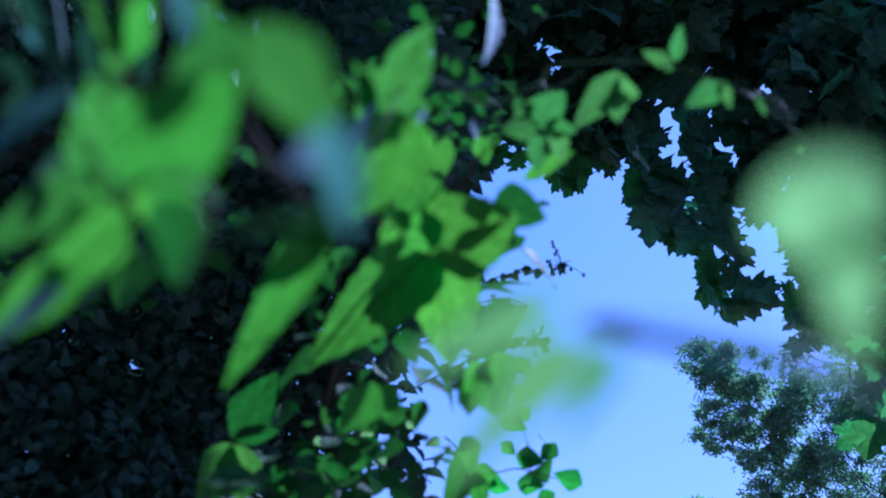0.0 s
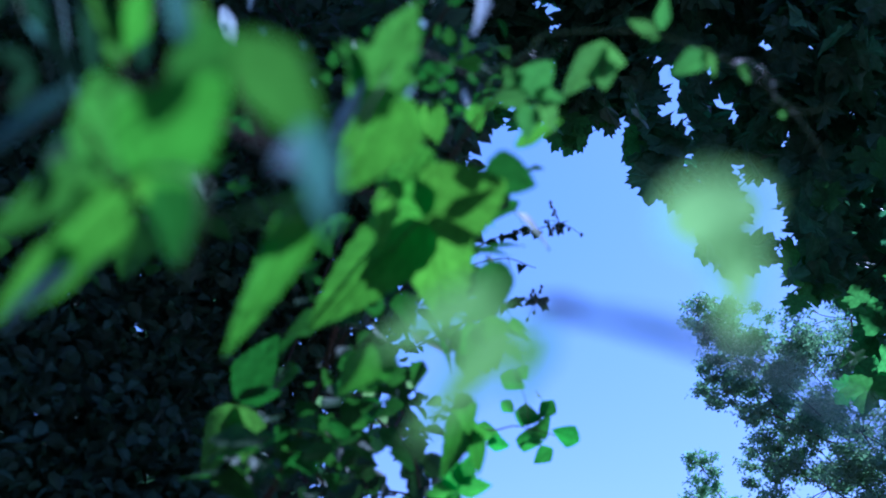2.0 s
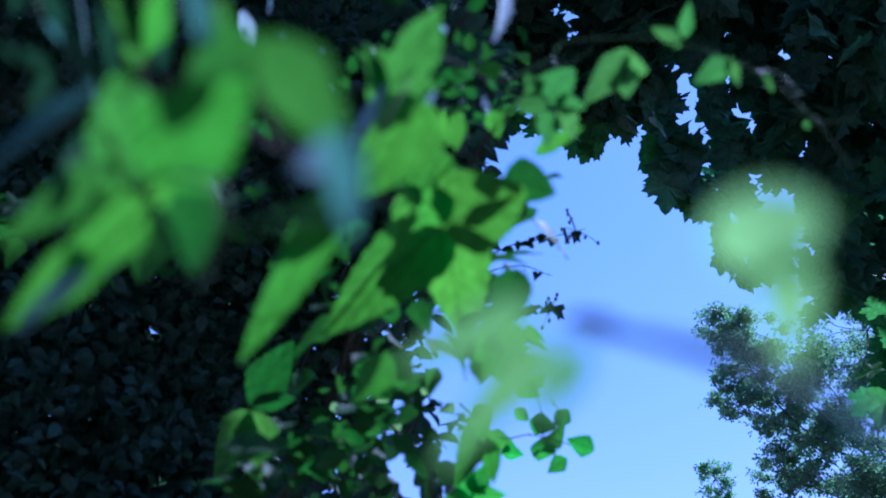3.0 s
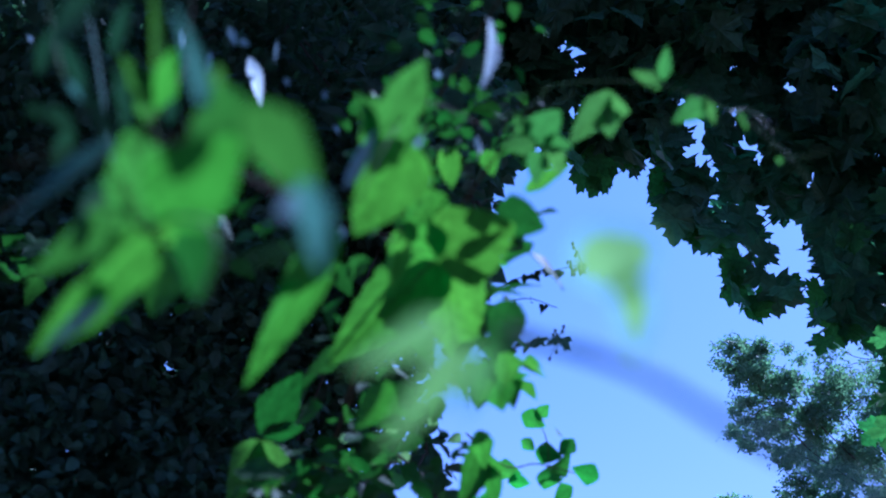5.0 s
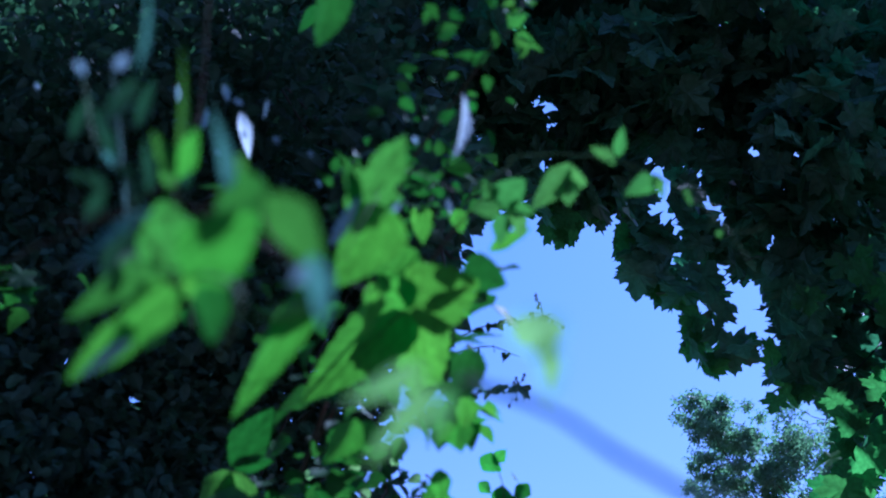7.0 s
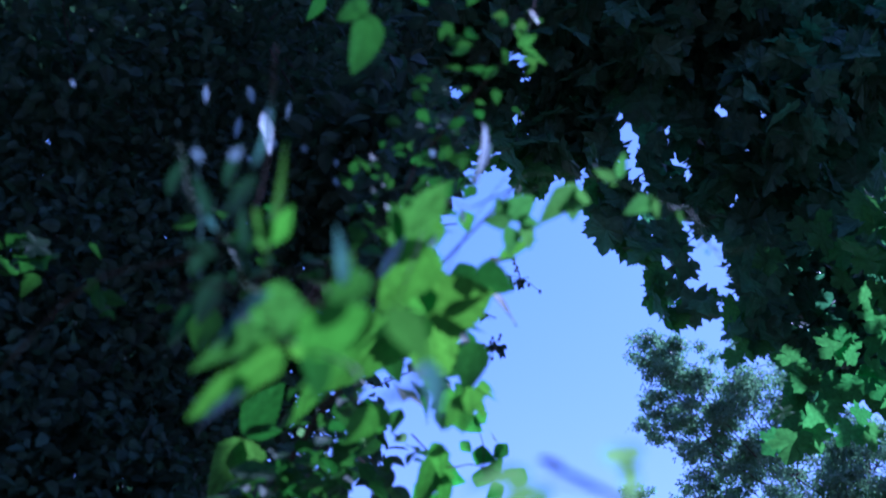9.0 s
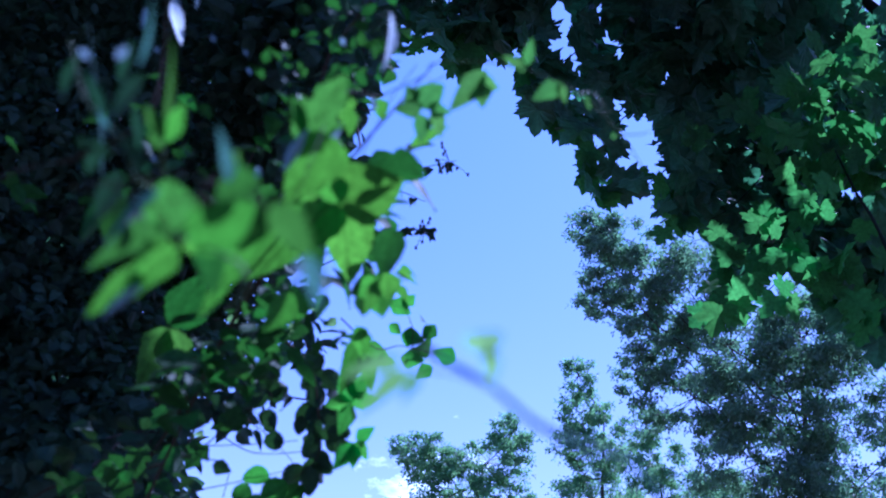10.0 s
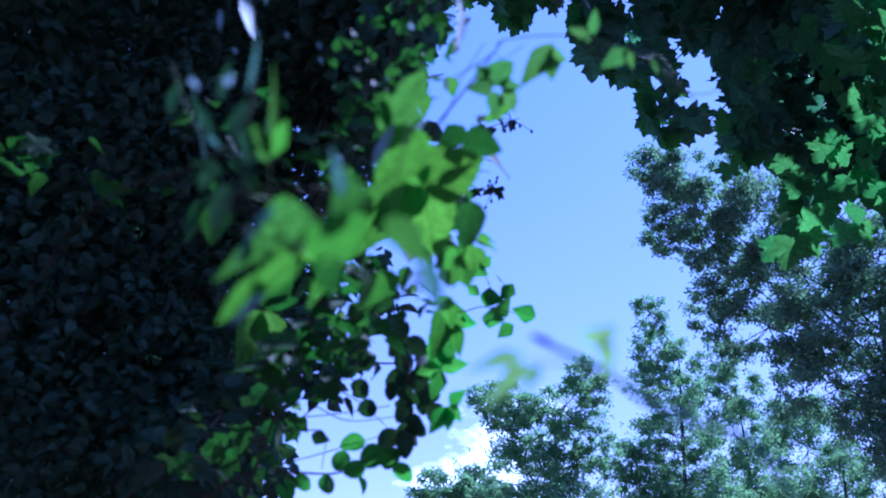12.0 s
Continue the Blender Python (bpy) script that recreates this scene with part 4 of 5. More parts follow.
leaf(bramble, "ovate", (0.185, 1.658, 2.165), (0.147, 1.657, 2.157), 0.0275, (-0.101, 0.903, 0.418), BRAMBLE)
leaf(bramble, "ovate", (0.19, 1.657, 2.169), (0.203, 1.648, 2.206), 0.0292, (-0.055, 0.965, 0.257), BRAMBLE)
leaf(bramble, "ovate", (0.193, 1.671, 2.107), (0.167, 1.678, 2.066), 0.0292, (0.052, 0.99, 0.129), BRAMBLE)
leaf(bramble, "ovate", (0.193, 1.671, 2.107), (0.218, 1.676, 2.086), 0.0258, (0.291, 0.782, 0.551), BRAMBLE)
leaf(bramble, "ovate", (0.197, 1.671, 2.111), (0.223, 1.667, 2.132), 0.024, (-0.198, 0.893, 0.404), BRAMBLE)
leaf(bramble, "ovate", (0.193, 1.671, 2.107), (0.197, 1.679, 2.07), 0.024, (0.334, 0.916, 0.221), BRAMBLE)

seed_twigs = thing("seed_twig", (0.208, 2.539, 0), "thin dark twigs with small leaves and seed heads", "twig")

sprig(seed_twigs, [(-0.051, 2.577, 2.849), (0.156, 2.543, 2.967), (0.247, 2.536, 2.991), (0.338, 2.526, 3.013)], 22, 0.032, "ovate", SHADE_DARK, BARK, 0.002)
sprig(seed_twigs, [(-0.051, 2.577, 2.849), (0.169, 2.562, 2.933), (0.267, 2.574, 2.919)], 8, 0.03, "ovate", SHADE_DARK, BARK, 0.002)
sprig(seed_twigs, [(-0.022, 2.632, 2.733), (0.184, 2.608, 2.84), (0.248, 2.605, 2.854), (0.294, 2.606, 2.853)], 22, 0.03, "ovate", SHADE_DARK, BARK, 0.002)
bead = bmesh.new()
bmesh.ops.create_icosphere(bead, subdivisions=1, radius=0.004)
for q in bead.verts:
    q.co.z *= 1.5
SEED = bpy.data.meshes.new("seed")
bead.to_mesh(SEED)
bead.free()
SEED.materials.append(BARK)
for k in range(22):
    root = Vector((0.318, 2.528, 3.009) if k % 2 else (0.268, 2.606, 2.853))
    c = root + Vector(rng.normal(0, 0.02, 3))
    part("stalk", tube_mesh("stalk", [root, (root + c) / 2 + Vector((0, 0, 0.004)), c], 0.0009, 0.0006, BARK, 4, 3, 0, seed_twigs.location), seed_twigs)
    part("seed", SEED, seed_twigs).location = c - seed_twigs.location

# ---- climbing vine ----
creeper = thing("creeper", (0.157, 1.117, 0), "climbing creeper with sunlit, veined, pointed green leaflets", "vine")
part("stem", tube_mesh("stem", [(-0.543, 2.017, -0.02), (-0.443, 1.917, 1), (-0.069, 1.734, 2.143), (0.163, 1.229, 2.288), (0.275, 1.052, 2.353)], 0.004, 0.0009, STEM, 8, 8, 0.08, creeper.location), creeper)
part("stem", tube_mesh("stem", [(0.154, 0.692, 2.05), (0.16, 0.744, 2.069), (0.177, 0.773, 2.068), (0.196, 0.772, 2.077), (0.205, 0.79, 2.127), (0.209, 0.889, 2.231), (0.235, 1.022, 2.307)], 0.0005, 0.0004, STEM, 7, 7, 0.06, creeper.location), creeper)
part("stem", tube_mesh("stem", [(0.193, 1.113, 2.234), (0.219, 1.111, 2.302), (0.241, 1.103, 2.354), (0.266, 1.065, 2.373)], 0.0005, 0.0004, STEM, 7, 7, 0.06, creeper.location), creeper)
leaf(creeper, "heart", (0.149, 0.638, 1.99), (0.151, 0.612, 2.014), 0.0348, (0.024, 0.698, 0.716), HALF_SHADE)
leaf(creeper, "heart", (0.173, 0.596, 1.967), (0.204, 0.577, 1.984), 0.0293, (0.02, 0.696, 0.718))
leaf(creeper, "ovate", (0.146, 0.639, 1.996), (0.1, 0.66, 1.978), 0.0195, (0.027, 0.687, 0.727), HALF_SHADE)
leaf(creeper, "ovate", (0.129, 0.658, 2.011), (0.121, 0.64, 1.98), 0.0147, (-0.903, 0.429, 0.01), SHADED_VINE)
leaf(creeper, "heart", (0.156, 0.639, 1.989), (0.179, 0.647, 1.98), 0.0199, (0.036, 0.696, 0.717))
leaf(creeper, "ovate", (0.151, 0.64, 1.986), (0.12, 0.667, 1.961), 0.0236, (0.021, 0.7, 0.714))
leaf(creeper, "lance", (0.136, 0.656, 1.975), (0.097, 0.679, 1.953), 0.0182, (0.016, 0.708, 0.706))
# pale sliver that paints the blue sheen along the leaf's lower edge
leaf(creeper, "lance", (0.133, 0.656, 1.964), (0.109, 0.663, 1.947), 0.0062, (-0.27, 0.703, 0.658), PALE)
leaf(creeper, "heart", (0.172, 0.625, 1.976), (0.177, 0.638, 1.955), 0.0182, (0.106, 0.839, 0.534), SHADED_VINE)
leaf(creeper, "heart", (0.197, 0.579, 2.001), (0.182, 0.597, 1.986), 0.0197, (0.053, 0.661, 0.748), HALF_SHADE)
leaf(creeper, "ovate", (0.184, 0.587, 2.005), (0.192, 0.578, 2.013), 0.0104, (0.04, 0.665, 0.746), HALF_SHADE)
leaf(creeper, "ovate", (0.219, 0.534, 1.964), (0.239, 0.555, 1.944), 0.0205, (0.06, 0.662, 0.747), HALF_SHADE)
leaf(creeper, "ovate", (0.238, 0.533, 1.939), (0.246, 0.542, 1.915), 0.0104, (0.253, 0.875, 0.412), GREY_HERB)
# pale sliver that paints a bluish reflection on the leaf's end
leaf(creeper, "ovate", (0.239, 0.54, 1.937), (0.23, 0.541, 1.932), 0.0081, (-0.24, 0.657, 0.714), PALE)
leaf(creeper, "lance", (0.241, 0.564, 1.936), (0.211, 0.563, 1.931), 0.0037, (-0.143, 0.602, 0.785), SHADE_DARK)
leaf(creeper, "ivy", (0.186, 0.854, 2.167), (0.221, 0.809, 2.202), 0.0397, (0.12, 0.672, 0.731), HALF_SHADE)
leaf(creeper, "lance", (0.186, 0.853, 2.168), (0.18, 0.826, 2.194), 0.0126, (0.121, 0.674, 0.729), HALF_SHADE)
leaf(creeper, "heart", (0.209, 0.839, 2.157), (0.176, 0.879, 2.126), 0.0451, (0.133, 0.672, 0.729))
leaf(creeper, "lance", (0.176, 0.83, 2.125), (0.194, 0.815, 2.156), 0.0085, (-0.142, 0.85, 0.507), PALE)
leaf(creeper, "lance", (0.207, 0.856, 2.168), (0.216, 0.849, 2.181), 0.0067, (-0.153, 0.843, 0.515), PALE)
part("stem", tube_mesh("stem", [(0.19, 0.582, 2.015), (0.172, 0.601, 1.998), (0.154, 0.629, 1.985), (0.143, 0.61, 1.996), (0.104, 0.62, 2.011)], 0.0006, 0.0004, STEM, 7, 7, 0.06, creeper.location), creeper)
part("stem", tube_mesh("stem", [(0.153, 0.629, 1.985), (0.198, 0.574, 1.95), (0.205, 0.571, 1.936), (0.196, 0.587, 1.927)], 0.0011, 0.0007, GREEN_STEM, 7, 7, 0.06, creeper.location), creeper)
part("stem", tube_mesh("stem", [(0.207, 0.566, 1.986), (0.17, 0.696, 2.055), (0.17, 0.805, 2.086), (0.173, 0.835, 2.096)], 0.0006, 0.0005, STEM, 7, 7, 0.06, creeper.location), creeper)
leaf(creeper, "ovate", (0.172, 0.828, 2.1), (0.116, 0.896, 2.028), 0.0277, (0.095, 0.753, 0.652))
leaf(creeper, "ovate", (0.174, 0.837, 2.103), (0.137, 0.866, 2.072), 0.0226, (0.188, 0.825, 0.532))
leaf(creeper, "ovate", (0.168, 0.829, 2.075), (0.145, 0.833, 2.068), 0.0133, (-0.068, 0.732, 0.678))
leaf(creeper, "heart", (0.204, 1.062, 2.21), (0.262, 1.046, 2.231), 0.0690, (-0.032, 0.75, 0.661))
leaf(creeper, "heart", (0.243, 1.119, 2.282), (0.282, 1.129, 2.279), 0.0406, (-0.084, 0.606, 0.791), SHADED_VINE)
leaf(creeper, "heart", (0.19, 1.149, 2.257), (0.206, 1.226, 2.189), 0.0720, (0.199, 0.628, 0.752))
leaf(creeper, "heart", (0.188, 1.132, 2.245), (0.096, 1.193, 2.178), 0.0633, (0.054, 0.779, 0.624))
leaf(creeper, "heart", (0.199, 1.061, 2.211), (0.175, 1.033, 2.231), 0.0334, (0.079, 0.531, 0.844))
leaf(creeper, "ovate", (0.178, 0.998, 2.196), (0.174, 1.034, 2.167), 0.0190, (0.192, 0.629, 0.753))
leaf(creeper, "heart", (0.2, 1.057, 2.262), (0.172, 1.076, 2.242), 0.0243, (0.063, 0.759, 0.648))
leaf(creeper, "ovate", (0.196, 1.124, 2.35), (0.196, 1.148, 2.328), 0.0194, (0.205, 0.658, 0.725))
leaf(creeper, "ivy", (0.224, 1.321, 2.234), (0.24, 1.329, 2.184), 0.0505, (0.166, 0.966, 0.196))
leaf(creeper, "ivy", (0.212, 1.343, 2.234), (0.212, 1.345, 2.19), 0.0342, (-0.097, 0.995, 0.039), SHADED_VINE)
leaf(creeper, "heart", (0.248, 1.233, 2.253), (0.236, 1.258, 2.206), 0.0371, (-0.13, 0.862, 0.49), SHADED_VINE)
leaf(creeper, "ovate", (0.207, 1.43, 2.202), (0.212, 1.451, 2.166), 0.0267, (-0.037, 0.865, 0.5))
leaf(creeper, "ovate", (-0.067, 1.536, 2.228), (-0.008, 1.477, 2.288), 0.0526, (0.105, 0.754, 0.649), SHADED_VINE)
leaf(creeper, "ovate", (-0.063, 1.537, 2.227), (-0.01, 1.53, 2.24), 0.0285, (-0.063, 0.761, 0.646), SHADED_VINE)
leaf(creeper, "ovate", (-0.068, 1.538, 2.224), (-0.113, 1.608, 2.155), 0.0540, (0.131, 0.736, 0.664), HALF_SHADE)
leaf(creeper, "ovate", (-0.063, 1.539, 2.223), (-0.055, 1.604, 2.165), 0.0486, (0.136, 0.646, 0.752), HALF_SHADE)
leaf(creeper, "ovate", (0.001, 1.013, 2.182), (-0.002, 1.012, 2.125), 0.0341, (-0.321, 0.947, 0.003))
leaf(creeper, "ovate", (-0.004, 1.012, 2.182), (-0.032, 1.009, 2.128), 0.0220, (-0.557, 0.797, 0.234), SHADED_VINE)
part("stem", tube_mesh("stem", [(0.178, 0.668, 2.029), (0.162, 0.777, 2.085), (0.172, 0.828, 2.1), (0.174, 0.92, 2.15), (0.198, 1.08, 2.218)], 0.0004, 0.0004, STEM, 7, 7, 0.06, creeper.location), creeper)
part("stem", tube_mesh("stem", [(0.087, 0.641, 2.016), (0.114, 0.642, 2.021), (0.147, 0.641, 2.029), (0.178, 0.668, 2.029)], 0.0005, 0.0004, STEM, 7, 7, 0.06, creeper.location), creeper)
part("stem", tube_mesh("stem", [(0.139, 0.657, 1.997), (0.137, 0.65, 2.012), (0.13, 0.642, 2.025), (0.133, 0.642, 2.026)], 0.0004, 0.0003, STEM, 7, 7, 0.06, creeper.location), creeper)
part("stem", tube_mesh("stem", [(0.198, 1.08, 2.218), (0.171, 1.131, 2.222), (0.031, 1.427, 2.24), (-0.067, 1.537, 2.226)], 0.0005, 0.0004, STEM, 7, 7, 0.06, creeper.location), creeper)
leaf(creeper, "ovate", (0.244, 1.224, 2.201), (0.249, 1.236, 2.173), 0.0313, (0.317, 0.844, 0.432))
leaf(creeper, "ovate", (0.232, 1.227, 2.191), (0.222, 1.242, 2.153), 0.0222, (0.403, 0.881, 0.247))
leaf(creeper, "ovate", (0.142, 1.225, 2.171), (0.114, 1.237, 2.125), 0.0353, (0.1, 0.974, 0.204))
leaf(creeper, "heart", (0.145, 1.274, 2.186), (0.13, 1.285, 2.151), 0.0318, (0.188, 0.956, 0.226))
leaf(creeper, "ovate", (0.199, 1.532, 2.231), (0.182, 1.558, 2.146), 0.0394, (0.26, 0.937, 0.232))
leaf(creeper, "ovate", (0.206, 1.543, 2.202), (0.221, 1.559, 2.154), 0.0295, (0.383, 0.837, 0.39))
leaf(creeper, "ovate", (0.2, 1.543, 2.201), (0.229, 1.546, 2.197), 0.0263, (0.03, 0.682, 0.731))
leaf(creeper, "ovate", (0.193, 1.53, 2.237), (0.206, 1.539, 2.214), 0.0263, (0.361, 0.775, 0.519))
leaf(creeper, "ovate", (0.264, 1.114, 2.303), (0.304, 1.101, 2.324), 0.0182, (-0.215, 0.588, 0.78))
leaf(creeper, "ovate", (0.178, 1.209, 2.419), (0.183, 1.231, 2.387), 0.0267, (0.256, 0.779, 0.572))
leaf(creeper, "ovate", (0.217, 1.216, 2.417), (0.228, 1.23, 2.396), 0.025, (0.366, 0.647, 0.669))
leaf(creeper, "ovate", (0.169, 1.149, 2.325), (0.157, 1.17, 2.288), 0.0278, (0.342, 0.866, 0.365))
part("stem", tube_mesh("stem", [(0.13, 0.575, 1.973), (0.142, 0.579, 1.979), (0.159, 0.584, 1.984), (0.173, 0.588, 1.99), (0.177, 0.6, 1.993), (0.198, 0.595, 2.01)], 0.0005, 0.0004, STEM, 7, 7, 0.06, creeper.location), creeper)
part("stem", tube_mesh("stem", [(0.174, 0.608, 1.998), (0.159, 0.634, 1.988), (0.152, 0.634, 1.981), (0.143, 0.622, 1.995)], 0.0007, 0.0005, STEM, 7, 7, 0.06, creeper.location), creeper)
part("stem", tube_mesh("stem", [(0.152, 0.634, 1.981), (0.145, 0.672, 2.018), (0.154, 0.692, 2.05)], 0.0004, 0.0004, STEM, 7, 7, 0.06, creeper.location), creeper)
shoot = part("shoot", tube_mesh("shoot", [(0.235, 1.03, 2.313), (0.275, 1.052, 2.353), (0.283, 1.045, 2.363), (0.316, 1.042, 2.366), (0.347, 1.041, 2.365), (0.377, 1.041, 2.361), (0.407, 1.044, 2.35), (0.436, 1.048, 2.337), (0.466, 1.058, 2.315), (0.487, 1.067, 2.293), (0.504, 1.077, 2.27)], 0.0008, 0.0005, GREEN_STEM, 7, 7, 0.06, creeper.location), creeper)
part("tendril", tube_mesh("tendril", [(0.466, 1.059, 2.313), (0.482, 1.062, 2.303), (0.498, 1.058, 2.302), (0.508, 1.054, 2.304)], 0.0007, 0.0004, GREEN_STEM, 7, 7, 0.06, creeper.location), creeper)
part("tendril", tube_mesh("tendril", [(0.432, 1.049, 2.338), (0.448, 1.062, 2.35), (0.455, 1.048, 2.332), (0.464, 1.053, 2.322), (0.47, 1.051, 2.323)], 0.0007, 0.0004, GREEN_STEM, 7, 7, 0.06, creeper.location), creeper)
part("tendril", tube_mesh("tendril", [(0.285, 1.045, 2.362), (0.278, 1.051, 2.355), (0.284, 1.048, 2.343), (0.299, 1.051, 2.355), (0.308, 1.047, 2.36)], 0.0007, 0.0004, GREEN_STEM, 7, 7, 0.06, creeper.location), creeper)
part("tendril", tube_mesh("tendril", [(0.466, 1.058, 2.315), (0.464, 1.063, 2.308), (0.46, 1.066, 2.306)], 0.0006, 0.0004, GREEN_STEM, 7, 7, 0.06, creeper.location), creeper)
leaf(shoot, "ovate", (0.376, 1.04, 2.362), (0.353, 1.035, 2.371), 0.0127, (0.096, 0.766, 0.636), SHOOT)
leaf(shoot, "ovate", (0.379, 1.038, 2.363), (0.382, 1.02, 2.385), 0.0127, (0.038, 0.768, 0.639), SHOOT)
leaf(shoot, "ovate", (0.415, 1.045, 2.348), (0.387, 1.059, 2.335), 0.0209, (0.144, 0.807, 0.572), SHOOT)
leaf(shoot, "ovate", (0.412, 1.044, 2.349), (0.422, 1.056, 2.331), 0.0118, (0.482, 0.59, 0.648), SHOOT)
leaf(shoot, "ovate", (0.377, 1.04, 2.361), (0.371, 1.044, 2.358), 0.0064, (0.071, 0.763, 0.643), SHOOT)
leaf(shoot, "ovate", (0.338, 1.046, 2.359), (0.303, 1.074, 2.324), 0.0282, (0.146, 0.842, 0.519), SHOOT)
leaf(shoot, "ovate", (0.33, 1.055, 2.348), (0.353, 1.055, 2.345), 0.0264, (0.103, 0.54, 0.835), SHOOT)
leaf(shoot, "ovate", (0.332, 1.055, 2.348), (0.339, 1.069, 2.328), 0.0236, (0.442, 0.649, 0.619), SHOOT)
leaf(shoot, "ovate", (0.439, 1.048, 2.337), (0.447, 1.056, 2.324), 0.0073, (0.557, 0.496, 0.667), SHOOT)
leaf(shoot, "heart", (0.273, 1.07, 2.329), (0.295, 1.057, 2.348), 0.03, (-0.066, 0.769, 0.636), SHOOT)
leaf(shoot, "ovate", (0.275, 1.072, 2.327), (0.246, 1.074, 2.323), 0.0227, (-0.021, 0.842, 0.539), SHOOT)
leaf(shoot, "ovate", (0.284, 1.074, 2.323), (0.299, 1.088, 2.303), 0.02, (0.391, 0.601, 0.697), SHOOT)
leaf(shoot, "ovate", (0.273, 1.076, 2.321), (0.277, 1.092, 2.296), 0.0227, (0.406, 0.726, 0.556), SHOOT)
leaf(shoot, "ovate", (0.28, 1.072, 2.327), (0.306, 1.074, 2.323), 0.0182, (0.087, 0.421, 0.903), SHOOT)
leaf(shoot, "ovate", (0.268, 1.069, 2.33), (0.257, 1.058, 2.344), 0.0182, (-0.042, 0.813, 0.581), SHOOT)
leaf(shoot, "ovate", (0.47, 1.064, 2.304), (0.473, 1.067, 2.299), 0.0055, (0.367, 0.729, 0.578), SHOOT)
hung = thing("dead_and_glint_leaf", (0.237, 1.005, 2.374), "pale withered leaf hanging curled among the green", "leaf", "withered leaves")
leaf(hung, "curl", (0.241, 0.954, 2.36), (0.243, 0.979, 2.31), 0.005, (0.512, 0.748, 0.422), DEAD)
# white and pale leaves added to paint the glints among the foliage
glint = thing("dead_and_glint_leaf", (-0.035, 1.192, 2.522), "broad white leaf standing in for a bright glint", "leaf", "withered leaves")
leaf(glint, "ovate", (-0.035, 1.192, 2.522), (-0.025, 1.233, 2.488), 0.0185, (0.075, 0.634, 0.769), DEAD)
glint = thing("dead_and_glint_leaf", (-0, 1.065, 2.437), "small pale leaf standing in for a glint in the creeper", "leaf", "withered leaves")
leaf(glint, "lance", (-0, 1.065, 2.437), (0.012, 1.067, 2.432), 0.0059, (0.185, 0.696, 0.694), PALE)
glint = thing("dead_and_glint_leaf", (-0.025, 1.068, 2.428), "small pale leaf standing in for a glint in the creeper", "leaf", "withered leaves")
leaf(glint, "curl", (-0.025, 1.068, 2.428), (-0.027, 1.077, 2.404), 0.0059, (-0.254, 0.894, 0.369), PALE)
glint = thing("dead_and_glint_leaf", (-0.014, 1.084, 2.388), "small pale leaf standing in for a glint in the creeper", "leaf", "withered leaves")
leaf(glint, "lance", (-0.014, 1.084, 2.388), (-0.007, 1.086, 2.382), 0.0051, (0.187, 0.825, 0.533), PALE)
glint = thing("dead_and_glint_leaf", (0.013, 1.076, 2.407), "small pale leaf standing in for a glint in the creeper", "leaf", "withered leaves")
leaf(glint, "curl", (0.013, 1.076, 2.407), (0.017, 1.08, 2.397), 0.0051, (0.05, 0.922, 0.383), PALE)
glint = thing("dead_and_glint_leaf", (0.045, 1.078, 2.403), "small pale leaf standing in for a glint in the creeper", "leaf", "withered leaves")
leaf(glint, "lance", (0.045, 1.078, 2.403), (0.051, 1.081, 2.396), 0.0051, (0.193, 0.839, 0.509), PALE)
glint = thing("dead_and_glint_leaf", (0.081, 1.083, 2.39), "small pale leaf standing in for a glint in the creeper", "leaf", "withered leaves")
leaf(glint, "curl", (0.081, 1.083, 2.39), (0.086, 1.086, 2.384), 0.0051, (0.198, 0.837, 0.51), PALE)
glint = thing("dead_and_glint_leaf", (0.183, 1.077, 2.408), "small pale leaf standing in for a glint in the creeper", "leaf", "withered leaves")
leaf(glint, "lance", (0.183, 1.077, 2.408), (0.189, 1.08, 2.401), 0.0059, (0.24, 0.807, 0.54), PALE)
glint = thing("dead_and_glint_leaf", (0.221, 1.099, 2.352), "small pale leaf standing in for a glint in the creeper", "leaf", "withered leaves")
leaf(glint, "curl", (0.221, 1.099, 2.352), (0.224, 1.105, 2.336), 0.0051, (0.042, 0.928, 0.37), PALE)
glint = thing("dead_and_glint_leaf", (0.18, 1.111, 2.321), "small pale leaf standing in for a glint in the creeper", "leaf", "withered leaves")
leaf(glint, "lance", (0.18, 1.111, 2.321), (0.182, 1.115, 2.309), 0.0047, (0.034, 0.928, 0.37), PALE)
glint = thing("dead_and_glint_leaf", (-0.01, 1.126, 2.279), "small pale leaf standing in for a glint in the creeper", "leaf", "withered leaves")
leaf(glint, "curl", (-0.01, 1.126, 2.279), (-0.004, 1.128, 2.275), 0.0051, (0.16, 0.821, 0.549), PALE)
glint = thing("dead_and_glint_leaf", (0.103, 1.128, 2.276), "small pale leaf standing in for a glint in the creeper", "leaf", "withered leaves")
leaf(glint, "lance", (0.103, 1.128, 2.276), (0.104, 1.134, 2.261), 0.0093, (-0.082, 0.931, 0.355), PALE)
glint = thing("dead_and_glint_leaf", (-0.252, 1.135, 2.509), "small pale leaf standing in for a glint in the creeper", "leaf", "withered leaves")
leaf(glint, "curl", (-0.252, 1.135, 2.509), (-0.248, 1.14, 2.502), 0.0041, (-0.135, 0.866, 0.482), PALE)
glint = thing("dead_and_glint_leaf", (-0.047, 1.152, 2.529), "small pale leaf standing in for a glint in the creeper", "leaf", "withered leaves")
leaf(glint, "lance", (-0.047, 1.152, 2.529), (-0.04, 1.163, 2.512), 0.0089, (-0.055, 0.858, 0.511), PALE)
glint = thing("dead_and_glint_leaf", (-0.097, 1.148, 2.524), "small pale leaf standing in for a glint in the creeper", "leaf", "withered leaves")
leaf(glint, "curl", (-0.097, 1.148, 2.524), (-0.095, 1.159, 2.504), 0.0065, (-0.216, 0.855, 0.471), PALE)
